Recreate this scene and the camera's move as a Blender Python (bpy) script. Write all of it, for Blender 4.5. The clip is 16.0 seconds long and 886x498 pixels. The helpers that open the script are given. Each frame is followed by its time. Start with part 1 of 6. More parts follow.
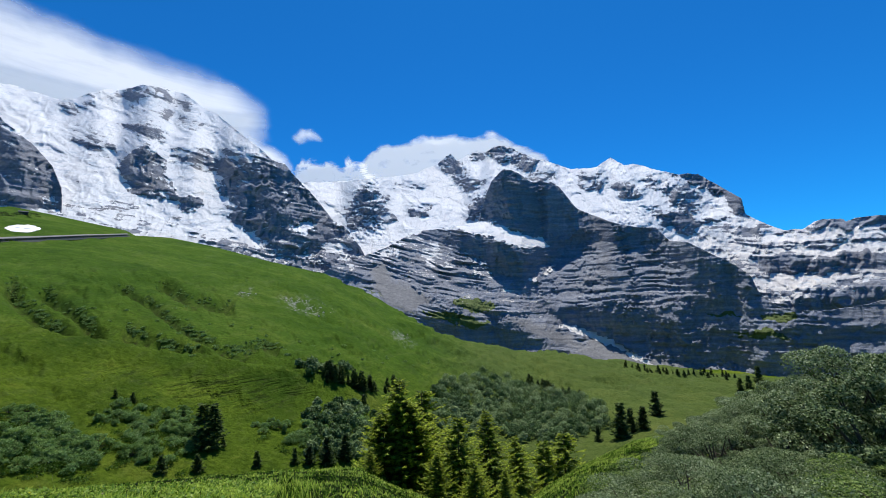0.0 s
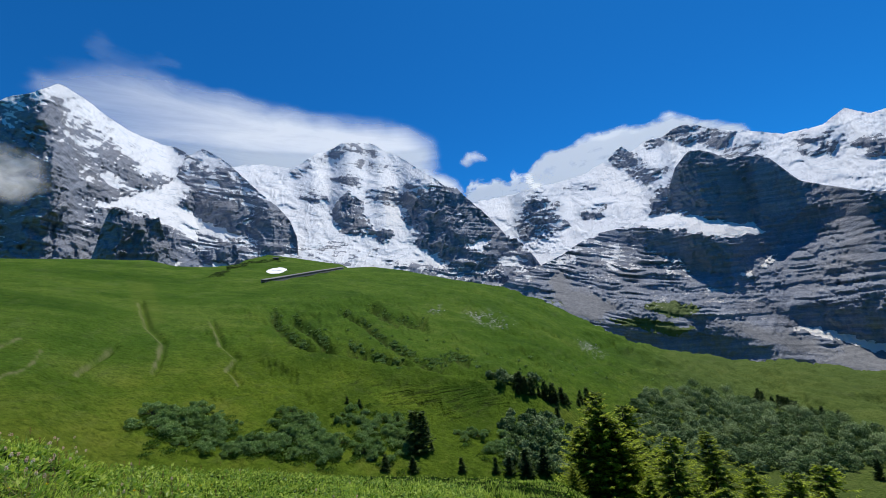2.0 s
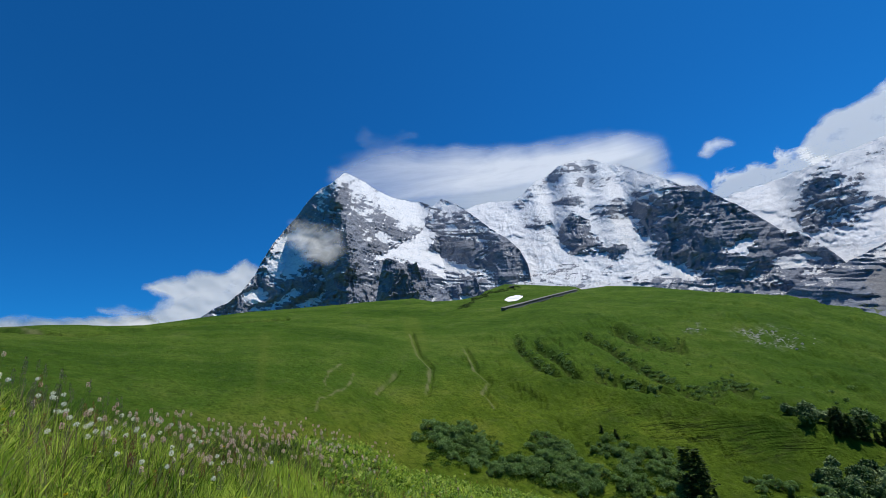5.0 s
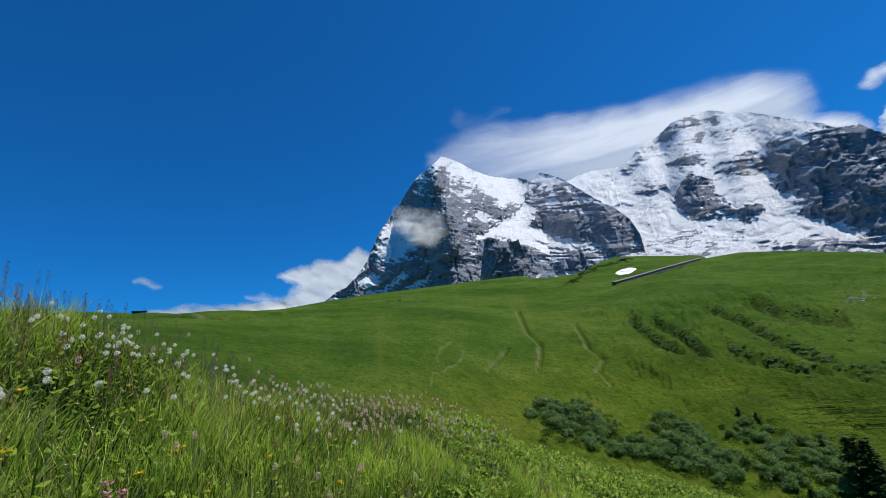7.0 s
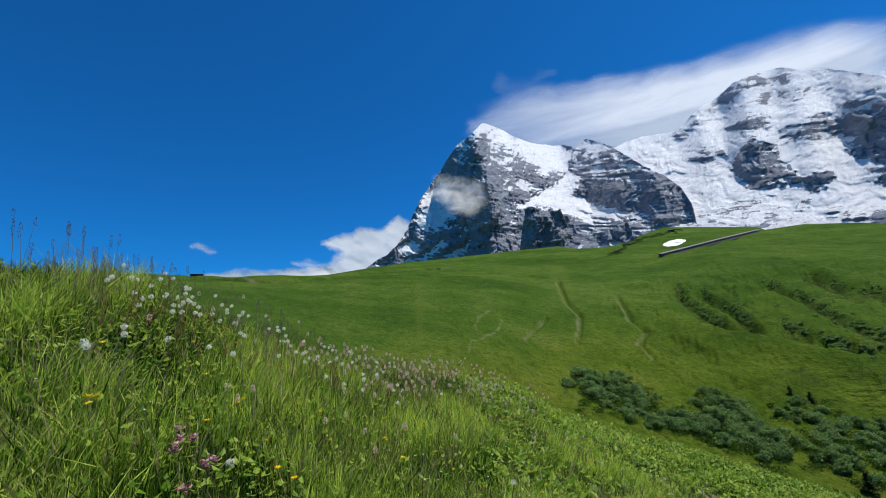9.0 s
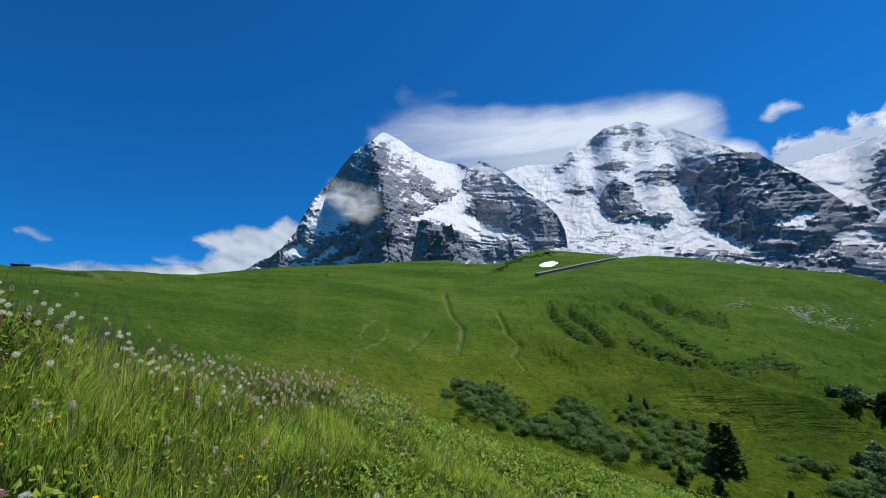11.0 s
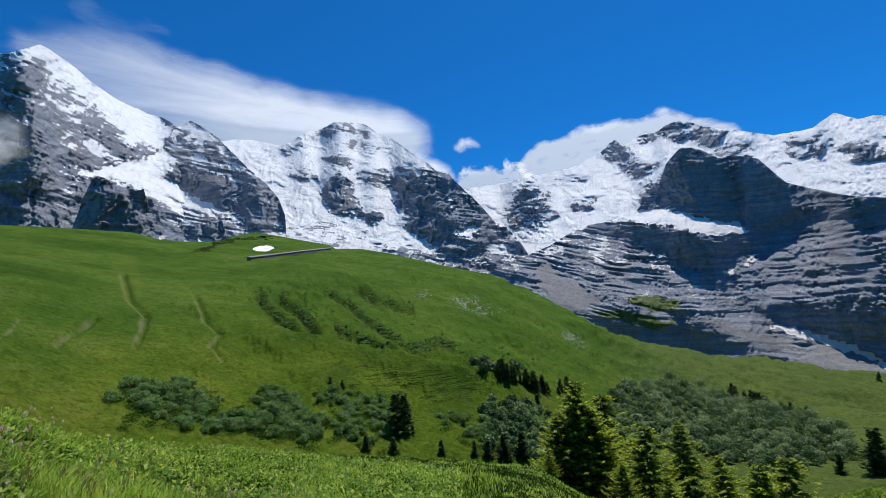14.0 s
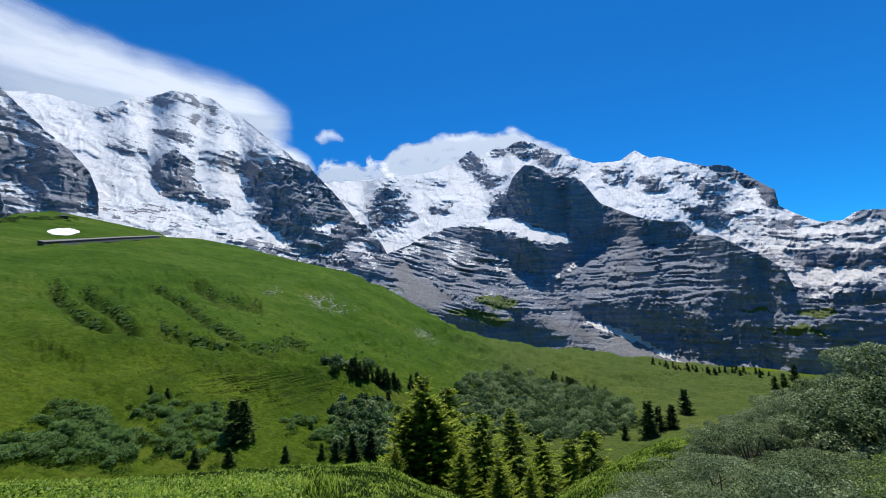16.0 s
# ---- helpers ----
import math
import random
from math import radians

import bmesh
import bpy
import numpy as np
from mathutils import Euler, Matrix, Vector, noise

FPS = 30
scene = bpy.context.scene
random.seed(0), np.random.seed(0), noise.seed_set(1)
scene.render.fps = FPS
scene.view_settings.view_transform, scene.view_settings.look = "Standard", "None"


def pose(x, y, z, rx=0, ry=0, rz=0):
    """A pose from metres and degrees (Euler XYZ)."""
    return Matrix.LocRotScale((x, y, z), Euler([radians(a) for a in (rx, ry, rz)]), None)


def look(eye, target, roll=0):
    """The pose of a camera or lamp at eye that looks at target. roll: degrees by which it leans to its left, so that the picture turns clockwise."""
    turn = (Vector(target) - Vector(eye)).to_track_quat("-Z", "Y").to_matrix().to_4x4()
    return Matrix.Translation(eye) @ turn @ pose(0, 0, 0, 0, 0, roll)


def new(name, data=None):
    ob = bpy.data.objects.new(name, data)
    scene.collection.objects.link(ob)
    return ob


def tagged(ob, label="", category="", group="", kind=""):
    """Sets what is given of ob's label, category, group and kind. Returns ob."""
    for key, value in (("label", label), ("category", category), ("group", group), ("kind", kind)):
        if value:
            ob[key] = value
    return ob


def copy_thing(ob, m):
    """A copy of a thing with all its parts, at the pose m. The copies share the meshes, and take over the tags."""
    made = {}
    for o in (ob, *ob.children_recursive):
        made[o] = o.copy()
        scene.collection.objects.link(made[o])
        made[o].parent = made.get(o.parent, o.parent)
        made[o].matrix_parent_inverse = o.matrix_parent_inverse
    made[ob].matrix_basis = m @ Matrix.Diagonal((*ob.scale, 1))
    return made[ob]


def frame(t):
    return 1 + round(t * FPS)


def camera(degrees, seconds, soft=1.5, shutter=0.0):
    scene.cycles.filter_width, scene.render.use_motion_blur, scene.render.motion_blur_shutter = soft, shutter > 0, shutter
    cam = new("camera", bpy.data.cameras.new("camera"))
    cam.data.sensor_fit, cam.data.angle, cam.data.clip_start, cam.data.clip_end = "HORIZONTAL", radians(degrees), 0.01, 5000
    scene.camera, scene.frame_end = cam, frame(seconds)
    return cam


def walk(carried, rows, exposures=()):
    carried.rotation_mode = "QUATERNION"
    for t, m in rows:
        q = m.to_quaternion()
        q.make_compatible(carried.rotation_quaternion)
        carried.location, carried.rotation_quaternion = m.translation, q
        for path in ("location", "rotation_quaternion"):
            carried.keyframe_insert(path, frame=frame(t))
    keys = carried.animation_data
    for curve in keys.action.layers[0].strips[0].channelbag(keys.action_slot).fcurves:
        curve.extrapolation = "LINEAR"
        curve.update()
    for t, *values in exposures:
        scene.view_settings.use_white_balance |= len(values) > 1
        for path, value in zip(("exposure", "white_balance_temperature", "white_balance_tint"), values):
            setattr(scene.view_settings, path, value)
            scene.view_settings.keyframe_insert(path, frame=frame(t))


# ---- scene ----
# A hand-held pan from a mountain meadow: the eye swings on a short arm round the holder.
cam = camera(92.6, 16.0, soft=0.5)
EYE, ARM = 1.6, 0.28
ROWS = [
    (0, 96.32, 2.58, 0.29),
    (0.5, 96.82, 3.84, 6.80),
    (1, 97.59, 4.85, 12.49),
    (1.5, 98.58, 5.74, 18.72),
    (2, 99.56, 5.81, 24.28),
    (2.5, 100.48, 5.70, 29.41),
    (3, 101.90, 5.67, 35.26),
    (3.5, 103.33, 6.06, 40.98),
    (4, 104.34, 5.74, 45.71),
    (4.5, 105.21, 5.79, 50.06),
    (4.7, 105.70, 6.20, 52.59),
    (5.4, 106.39, 6.46, 58.77),
    (6.1, 105.99, 6.41, 63.85),
    (6.8, 104.86, 6.20, 68.23),
    (7, 104.91, 6.39, 69.89),
    (7.5, 103.48, 5.97, 72.41),
    (8, 102.18, 5.73, 73.89),
    (8.2, 101.90, 5.59, 74.47),
    (8.9, 101.23, 4.68, 75.08),
    (9.6, 101.59, 3.45, 72.69),
    (10.3, 101.76, 3.02, 67.08),
    (10.5, 101.75, 3.15, 65.04),
    (11, 101.46, 3.37, 59.81),
    (11.5, 101.04, 3.37, 53.61),
    (12, 100.26, 3.66, 44.82),
    (12.5, 99.33, 3.89, 36.64),
    (13, 98.52, 4.02, 31.68),
    (13.5, 97.84, 3.86, 26.45),
    (14, 97.44, 3.52, 22.42),
    (14.5, 97.22, 3.45, 18.08),
    (15, 96.79, 3.17, 12.52),
    (15.5, 96.46, 3.06, 7.48),
    (16, 96.10, 2.98, 3.28),
]


def stand(rz):
    a = radians(rz)
    return -ARM * math.sin(a), ARM * (math.cos(a) - 1), EYE


walk(cam, [(t, pose(*stand(rz), rx, ry, rz)) for t, rx, ry, rz in ROWS],
     [(0, 0.06), (2, -0.12), (3.5, -0.24), (4.5, -0.23), (7, -0.15), (8, -0.08), (10.5, -0.12), (12.5, -0.13), (14, -0.06), (16, 0.04)])

# ---- light ----
SUN_AZ, SUN_EL = -8.0, 66.5          # degrees: azimuth counts to the left of straight ahead
world = bpy.data.worlds.new("sky")
scene.world = world
world.use_nodes = True
wn, wl = world.node_tree.nodes, world.node_tree.links
sky = wn.new("ShaderNodeTexSky")
sky.sky_type, sky.sun_disc = "NISHITA", False
sky.sun_elevation, sky.sun_rotation = radians(SUN_EL), radians(-SUN_AZ)
sky.altitude, sky.air_density, sky.dust_density, sky.ozone_density = 2100, 1.0, 0.8, 4.0
tint = wn.new("ShaderNodeMix")              # thin, very clear mountain air
tint.data_type, tint.blend_type = "RGBA", "MULTIPLY"
tint.inputs[0].default_value, tint.inputs[7].default_value = 1.0, (0.07, 0.64, 1.13, 1)
wl.new(sky.outputs[0], tint.inputs[6])
wl.new(tint.outputs[2], wn["Background"].inputs[0])
wn["Background"].inputs[1].default_value = 0.119
sun = new("sun", bpy.data.lights.new("sun", "SUN"))
sun.data.energy, sun.data.angle, sun.data.color = 5.0, radians(0.5), (1.0, 0.965, 0.9)
sa, se = radians(SUN_AZ), radians(SUN_EL)
sun.matrix_world = look((-200 * math.sin(sa) * math.cos(se), 200 * math.cos(sa) * math.cos(se), 200 * math.sin(se)), (0, 0, 0))


# ---- noise and outlines, on whole arrays ----
def lattice(ix, iy, iz):
    n = (ix.astype(np.int64) * 374761393 + iy.astype(np.int64) * 668265263 + iz.astype(np.int64) * 2147483647) & 0x7FFFFFFF
    n = ((n ^ (n >> 13)) * 1274126177) & 0x7FFFFFFF
    return ((n ^ (n >> 16)) & 0xFFFF) / 32767.5 - 1.0


def smooth_noise(x, y, z):
    ix, iy, iz = np.floor(x), np.floor(y), np.floor(z)
    fx, fy, fz = x - ix, y - iy, z - iz
    u, v, w = (f * f * f * (f * (f * 6 - 15) + 10) for f in (fx, fy, fz))
    out = 0
    for a in (0, 1):
        for b in (0, 1):
            for c in (0, 1):
                k = (u if a else 1 - u) * (v if b else 1 - v) * (w if c else 1 - w)
                out = out + k * lattice(ix + a, iy + b, iz + c)
    return out


def fbm(x, y, z=0.0, octaves=5, gain=0.5, ridged=False):
    x, y = np.broadcast_arrays(np.asarray(x, float), np.asarray(y, float))
    z = np.broadcast_to(np.asarray(z, float), x.shape)
    out, amp, total = np.zeros(x.shape), 1.0, 0.0
    for o in range(octaves):
        n = smooth_noise(x * 2 ** o + 17.3 * o, y * 2 ** o + 9.1 * o, z * 2 ** o + 4.7 * o)
        out += amp * ((1 - 2 * np.abs(n)) if ridged else n)
        total += amp
        amp *= gain
    return out / total


def step(x, a, b):
    t = np.clip((x - a) / (b - a), 0, 1)
    return t * t * (3 - 2 * t)


def line(x, knots):
    """Piecewise-linear value at x of (x, y) knots in any order."""
    k = np.array(sorted(knots))
    return np.interp(x, k[:, 0], k[:, 1])


def inside(px, py, outline):
    """Signed distance to a closed outline, positive inside."""
    p = np.array(outline, float)
    best, odd = np.full(px.shape, 1e9), np.zeros(px.shape, bool)
    for (ax, ay), (bx, by) in zip(p, np.roll(p, -1, 0)):
        dx, dy = bx - ax, by - ay
        t = np.clip(((px - ax) * dx + (py - ay) * dy) / (dx * dx + dy * dy + 1e-12), 0, 1)
        best = np.minimum(best, np.hypot(px - ax - t * dx, py - ay - t * dy))
        if ay != by:
            odd ^= ((ay > py) != (by > py)) & (px < (bx - ax) * (py - ay) / (by - ay) + ax)
    return np.where(odd, best, -best)


def along(px, py, path):
    """Distance to an open path."""
    best = np.full(px.shape, 1e9)
    for (ax, ay), (bx, by) in zip(path, path[1:]):
        dx, dy = bx - ax, by - ay
        t = np.clip(((px - ax) * dx + (py - ay) * dy) / (dx * dx + dy * dy + 1e-12), 0, 1)
        best = np.minimum(best, np.hypot(px - ax - t * dx, py - ay - t * dy))
    return best


def mesh_of(name, verts, faces, smooth=True, attrs=None):
    """A mesh from arrays of corners and of quads or triangles."""
    verts, faces = np.asarray(verts, np.float32), np.asarray(faces, np.int32)
    me = bpy.data.meshes.new(name)
    n, k = faces.shape
    me.vertices.add(len(verts))
    me.vertices.foreach_set("co", verts.ravel())
    me.loops.add(n * k)
    me.loops.foreach_set("vertex_index", faces.ravel())
    me.polygons.add(n)
    me.polygons.foreach_set("loop_start", np.arange(0, n * k, k, dtype=np.int32))
    me.polygons.foreach_set("use_smooth", np.full(n, smooth))
    for key, val in (attrs or {}).items():
        me.attributes.new(key, "FLOAT", "POINT").data.foreach_set("value", np.asarray(val, np.float32).ravel())
    me.update(calc_edges=True)
    return me


def grid_mesh(name, P, attrs=None, wrap=False, keep=None):
    """A mesh over a grid of corners P[i, j]."""
    nu, nv = P.shape[:2]
    i = np.arange(nu * nv).reshape(nu, nv)
    if wrap:
        i = np.vstack([i, i[:1]])
    q = np.stack([i[:-1, :-1], i[1:, :-1], i[1:, 1:], i[:-1, 1:]], -1).reshape(-1, 4)
    if keep is not None:
        keep = keep.ravel()
        q = q[keep[q].all(1)]
        used, q = np.unique(q, return_inverse=True)
        q = q.reshape(-1, 4)
        attrs = {key: val.ravel()[used] for key, val in attrs.items()}
        return mesh_of(name, P.reshape(-1, 3)[used], q, True, attrs)
    return mesh_of(name, P.reshape(-1, 3), q, True, attrs)


def at_bearing(az, r, z):
    a = np.radians(az)
    return np.stack(np.broadcast_arrays(-np.sin(a) * r, np.cos(a) * r, z), -1)


# ---- materials ----
class Nodes:
    """Short hand for a node material."""

    def __init__(self, name, rough=0.8):
        self.m = bpy.data.materials.new(name)
        self.m.use_nodes = True
        self.t = self.m.node_tree
        self.out = self.t.nodes["Material Output"]
        self.b = self.t.nodes["Principled BSDF"]
        self.b.inputs["Roughness"].default_value = rough
        self.b.inputs["Specular IOR Level"].default_value = 0.2

    def add(self, kind, **values):
        n = self.t.nodes.new(kind)
        for k, v in values.items():
            if k == "operation":
                n.operation = v
            elif k == "blend":
                n.data_type, n.blend_type = "RGBA", v
            else:
                n.inputs[int(k[1:]) if k[0] == "i" and k[1:].isdigit() else k].default_value = v
        return n

    def link(self, a, b):
        self.t.links.new(a, b)

    def coords(self, scale=(1, 1, 1), rot=(0, 0, 0), which="Object"):
        c, mp = self.t.nodes.new("ShaderNodeTexCoord"), self.t.nodes.new("ShaderNodeMapping")
        mp.inputs["Scale"].default_value = scale
        mp.inputs["Rotation"].default_value = [radians(a) for a in rot]
        self.link(c.outputs[which], mp.inputs[0])
        return mp.outputs[0]

    def noise(self, scale, detail=6, rough=0.55, vec=None, distort=0.0):
        n = self.add("ShaderNodeTexNoise", Scale=scale, Detail=detail, Roughness=rough, Distortion=distort)
        self.link(vec or self.coords(), n.inputs["Vector"])
        return n.outputs[0]

    def math(self, op, a, b=None, c=None):
        n = self.t.nodes.new("ShaderNodeMath")
        n.operation = op
        for i, v in enumerate((a, b, c)):
            if v is None:
                continue
            if isinstance(v, (int, float)):
                n.inputs[i].default_value = v
            else:
                self.link(v, n.inputs[i])
        return n.outputs[0]

    def ramp(self, fac, *stops):
        n = self.t.nodes.new("ShaderNodeValToRGB")
        e = n.color_ramp.elements
        while len(e) < len(stops):
            e.new(0.5)
        for s, (p, c) in zip(e, stops):
            s.position = p
            s.color = (*c, 1) if isinstance(c, tuple) else (c, c, c, 1)
        self.link(fac, n.inputs[0])
        return n.outputs[0]

    def mix(self, fac, a, b, blend="MIX"):
        n = self.t.nodes.new("ShaderNodeMix")
        n.data_type, n.blend_type = "RGBA", blend
        for i, v in ((0, fac), (6, a), (7, b)):
            if isinstance(v, (int, float)):
                n.inputs[i].default_value = v
            elif isinstance(v, tuple):
                n.inputs[i].default_value = (*v, 1)
            else:
                self.link(v, n.inputs[i])
        return n.outputs[2]

    def attr(self, name):
        n = self.t.nodes.new("ShaderNodeAttribute")
        n.attribute_name = name
        return n.outputs["Fac"]

    def bump(self, height, strength=0.5, dist=1.0):
        n = self.t.nodes.new("ShaderNodeBump")
        n.inputs["Strength"].default_value, n.inputs["Distance"].default_value = strength, dist
        self.link(height, n.inputs["Height"])
        self.link(n.outputs[0], self.b.inputs["Normal"])

    def colour(self, c):
        if isinstance(c, tuple):
            self.b.inputs["Base Color"].default_value = (*c, 1)
        else:
            self.link(c, self.b.inputs["Base Color"])
        return self


def mat_mountain():
    k = Nodes("rock_and_snow", 0.85)
    strata = k.noise(1.0, 9, 0.66, k.coords((0.005, 0.005, 0.085), (4, -5, 0)), 0.35)
    fine = k.noise(1.0, 9, 0.74, k.coords((0.06, 0.06, 0.17), (6, -8, 0)), 0.4)
    broad = k.noise(0.006, 5)
    cracks = k.noise(1.0, 9, 0.7, k.coords((0.085, 0.085, 0.024)), 0.7)
    tone = k.math("ADD", k.math("MULTIPLY", strata, 0.42), k.math("MULTIPLY", fine, 0.33))
    # limestone greys, lifted and blued to carry the blue distance haze
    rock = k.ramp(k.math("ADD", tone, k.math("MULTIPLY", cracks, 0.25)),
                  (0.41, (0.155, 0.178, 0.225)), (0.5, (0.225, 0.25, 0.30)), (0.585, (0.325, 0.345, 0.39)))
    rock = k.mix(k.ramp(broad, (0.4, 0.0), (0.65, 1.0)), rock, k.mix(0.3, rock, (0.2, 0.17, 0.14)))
    green = k.attr("green")
    rock = k.mix(k.ramp(k.math("ADD", green, k.math("SUBTRACT", fine, 0.5)), (0.45, 0.0), (0.6, 1.0)), rock, k.mix(fine, (0.06, 0.09, 0.022), (0.15, 0.19, 0.055)))
    scree = k.mix(k.ramp(k.math("ADD", k.math("MULTIPLY", cracks, 0.5), k.math("MULTIPLY", fine, 0.5)), (0.4, 0.0), (0.6, 1.0)), (0.13, 0.133, 0.14), (0.235, 0.235, 0.24))
    rock = k.mix(k.math("MINIMUM", k.attr("scree"), 1.0), rock, scree)
    # snow lies where the mask says, ragged at its edge, thick on ledges and gone from steps
    geo = k.t.nodes.new("ShaderNodeNewGeometry")
    xyz = k.t.nodes.new("ShaderNodeSeparateXYZ")
    k.link(geo.outputs["Normal"], xyz.inputs[0])
    up = k.math("MINIMUM", k.math("MULTIPLY", k.math("SUBTRACT", xyz.outputs[2], 0.6), 1.1), 0.22)
    rag = k.math("ADD", k.math("MULTIPLY", k.math("SUBTRACT", strata, 0.5), 1.45), k.math("MULTIPLY", k.math("SUBTRACT", fine, 0.5), 1.35))
    rag = k.math("ADD", rag, k.math("MULTIPLY", k.math("SUBTRACT", cracks, 0.5), 1.2))
    grit = k.noise(1.0, 7, 0.78, k.coords((0.16, 0.16, 0.26), (20, -14, 0)), 0.5)
    rag = k.math("ADD", rag, k.math("MULTIPLY", k.math("SUBTRACT", grit, 0.5), 1.0))
    cover = k.math("ADD", k.math("ADD", k.attr("snow"), rag), up)
    snow = k.ramp(cover, (0.46, 0.0), (0.53, 1.0))
    ice = k.noise(1.0, 9, 0.66, k.coords((0.016, 0.016, 0.034), (10, 4, 0)), 0.9)
    # fresh and white high up, greyer and stained on the old fields low down
    place = k.t.nodes.new("ShaderNodeSeparateXYZ")
    k.link(k.coords(), place.inputs[0])
    old = k.ramp(k.math("ADD", k.math("MULTIPLY", place.outputs[2], 0.001), k.math("MULTIPLY", k.math("SUBTRACT", broad, 0.5), 0.3)), (0.1, 1.0), (0.36, 0.0))
    white = k.mix(old, (0.80, 0.81, 0.82), (0.74, 0.705, 0.66))
    white = k.mix(k.ramp(ice, (0.34, 0.8), (0.46, 0.0)), white, (0.50, 0.57, 0.64))
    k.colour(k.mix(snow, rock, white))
    relief = k.math("ADD", k.math("ADD", k.math("MULTIPLY", fine, 5.5), k.math("MULTIPLY", grit, 3.0)), k.math("ADD", k.math("MULTIPLY", strata, 10.0), k.math("MULTIPLY", cracks, 5.0)))
    relief = k.math("MULTIPLY", relief, k.math("SUBTRACT", 1.0, k.math("MULTIPLY", k.attr("scree"), 0.85)))
    soft = k.math("ADD", k.math("MULTIPLY", ice, 13.0), k.math("MULTIPLY", grit, 5.0))
    h = k.t.nodes.new("ShaderNodeMix")
    k.link(snow, h.inputs[0]), k.link(relief, h.inputs[2]), k.link(soft, h.inputs[3])
    k.bump(h.outputs[0], 0.8, 1.0)
    return k.m


def mat_ground():
    k = Nodes("alpine_grass", 0.95)
    k.b.inputs["Specular IOR Level"].default_value = 0.03
    p = k.coords()
    big, mid, fine = k.noise(0.012, 6, 0.6, p), k.noise(0.07, 8, 0.66, p, 0.3), k.noise(1.2, 6, 0.65, p)
    tone = k.math("ADD", k.math("MULTIPLY", big, 0.55), k.math("MULTIPLY", mid, 0.45))
    g = k.ramp(tone, (0.38, (0.05, 0.088, 0.008)), (0.5, (0.098, 0.149, 0.013)), (0.62, (0.174, 0.2, 0.026)))
    deep = k.ramp(tone, (0.38, (0.033, 0.078, 0.009)), (0.5, (0.062, 0.122, 0.013)), (0.62, (0.107, 0.163, 0.025)))
    g = k.mix(k.attr("lush"), g, deep)
    # the grass turns a duller, greyer green towards the right-hand valley
    g = k.mix(k.math("MULTIPLY", k.attr("dull"), 0.65), g, k.mix(mid, (0.06, 0.085, 0.025), (0.13, 0.155, 0.055)))
    clump, ledges = k.noise(0.45, 9, 0.72, p, 0.4), k.noise(1.0, 6, 0.62, k.coords((0.06, 0.06, 0.8)), 0.5)
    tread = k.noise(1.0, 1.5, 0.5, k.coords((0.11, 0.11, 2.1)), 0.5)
    g = k.mix(k.ramp(clump, (0.37, 0.55), (0.48, 0.0)), g, (0.020, 0.042, 0.003))
    g = k.mix(k.ramp(clump, (0.56, 0.0), (0.68, 0.45)), g, (0.17, 0.2, 0.03))
    g = k.mix(k.ramp(fine, (0.35, 0.5), (0.6, 0.0)), g, (0.02, 0.045, 0.003))
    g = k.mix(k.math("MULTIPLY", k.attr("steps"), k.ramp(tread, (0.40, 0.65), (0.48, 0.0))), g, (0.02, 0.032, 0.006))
    g = k.mix(k.math("MULTIPLY", k.attr("dark_cut"), k.ramp(clump, (0.4, 1.0), (0.62, 0.2))), g, k.mix(fine, (0.018, 0.03, 0.006), (0.06, 0.06, 0.022)))
    g = k.mix(k.math("MULTIPLY", k.attr("bare"), 0.9), g, k.mix(fine, (0.12, 0.14, 0.045), (0.22, 0.21, 0.11)))
    g = k.mix(k.math("MULTIPLY", k.attr("stone"), k.ramp(clump, (0.5, 0.0), (0.56, 0.9))), g, k.mix(fine, (0.2, 0.2, 0.19), (0.42, 0.41, 0.39)))
    g = k.mix(k.attr("mown"), g, k.mix(mid, (0.085, 0.13, 0.012), (0.12, 0.15, 0.03)))
    # ground among the tall grass painted near black, as the shade between blades
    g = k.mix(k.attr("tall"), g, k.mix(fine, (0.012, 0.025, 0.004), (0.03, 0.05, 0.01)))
    k.colour(g)
    rough = k.math("ADD", k.math("MULTIPLY", clump, 1.6), k.math("ADD", k.math("MULTIPLY", ledges, 0.1), k.math("MULTIPLY", tread, k.math("MULTIPLY", k.attr("steps"), 1.4))))
    k.bump(k.math("ADD", rough, k.math("ADD", k.math("MULTIPLY", fine, 0.2), k.math("MULTIPLY", mid, 1.3))), 0.9, 1.0)
    return k.m


MOUNTAIN, GROUND = mat_mountain(), mat_ground()


def put(ob, *mats):
    for m in mats:
        ob.data.materials.append(m)
    return ob


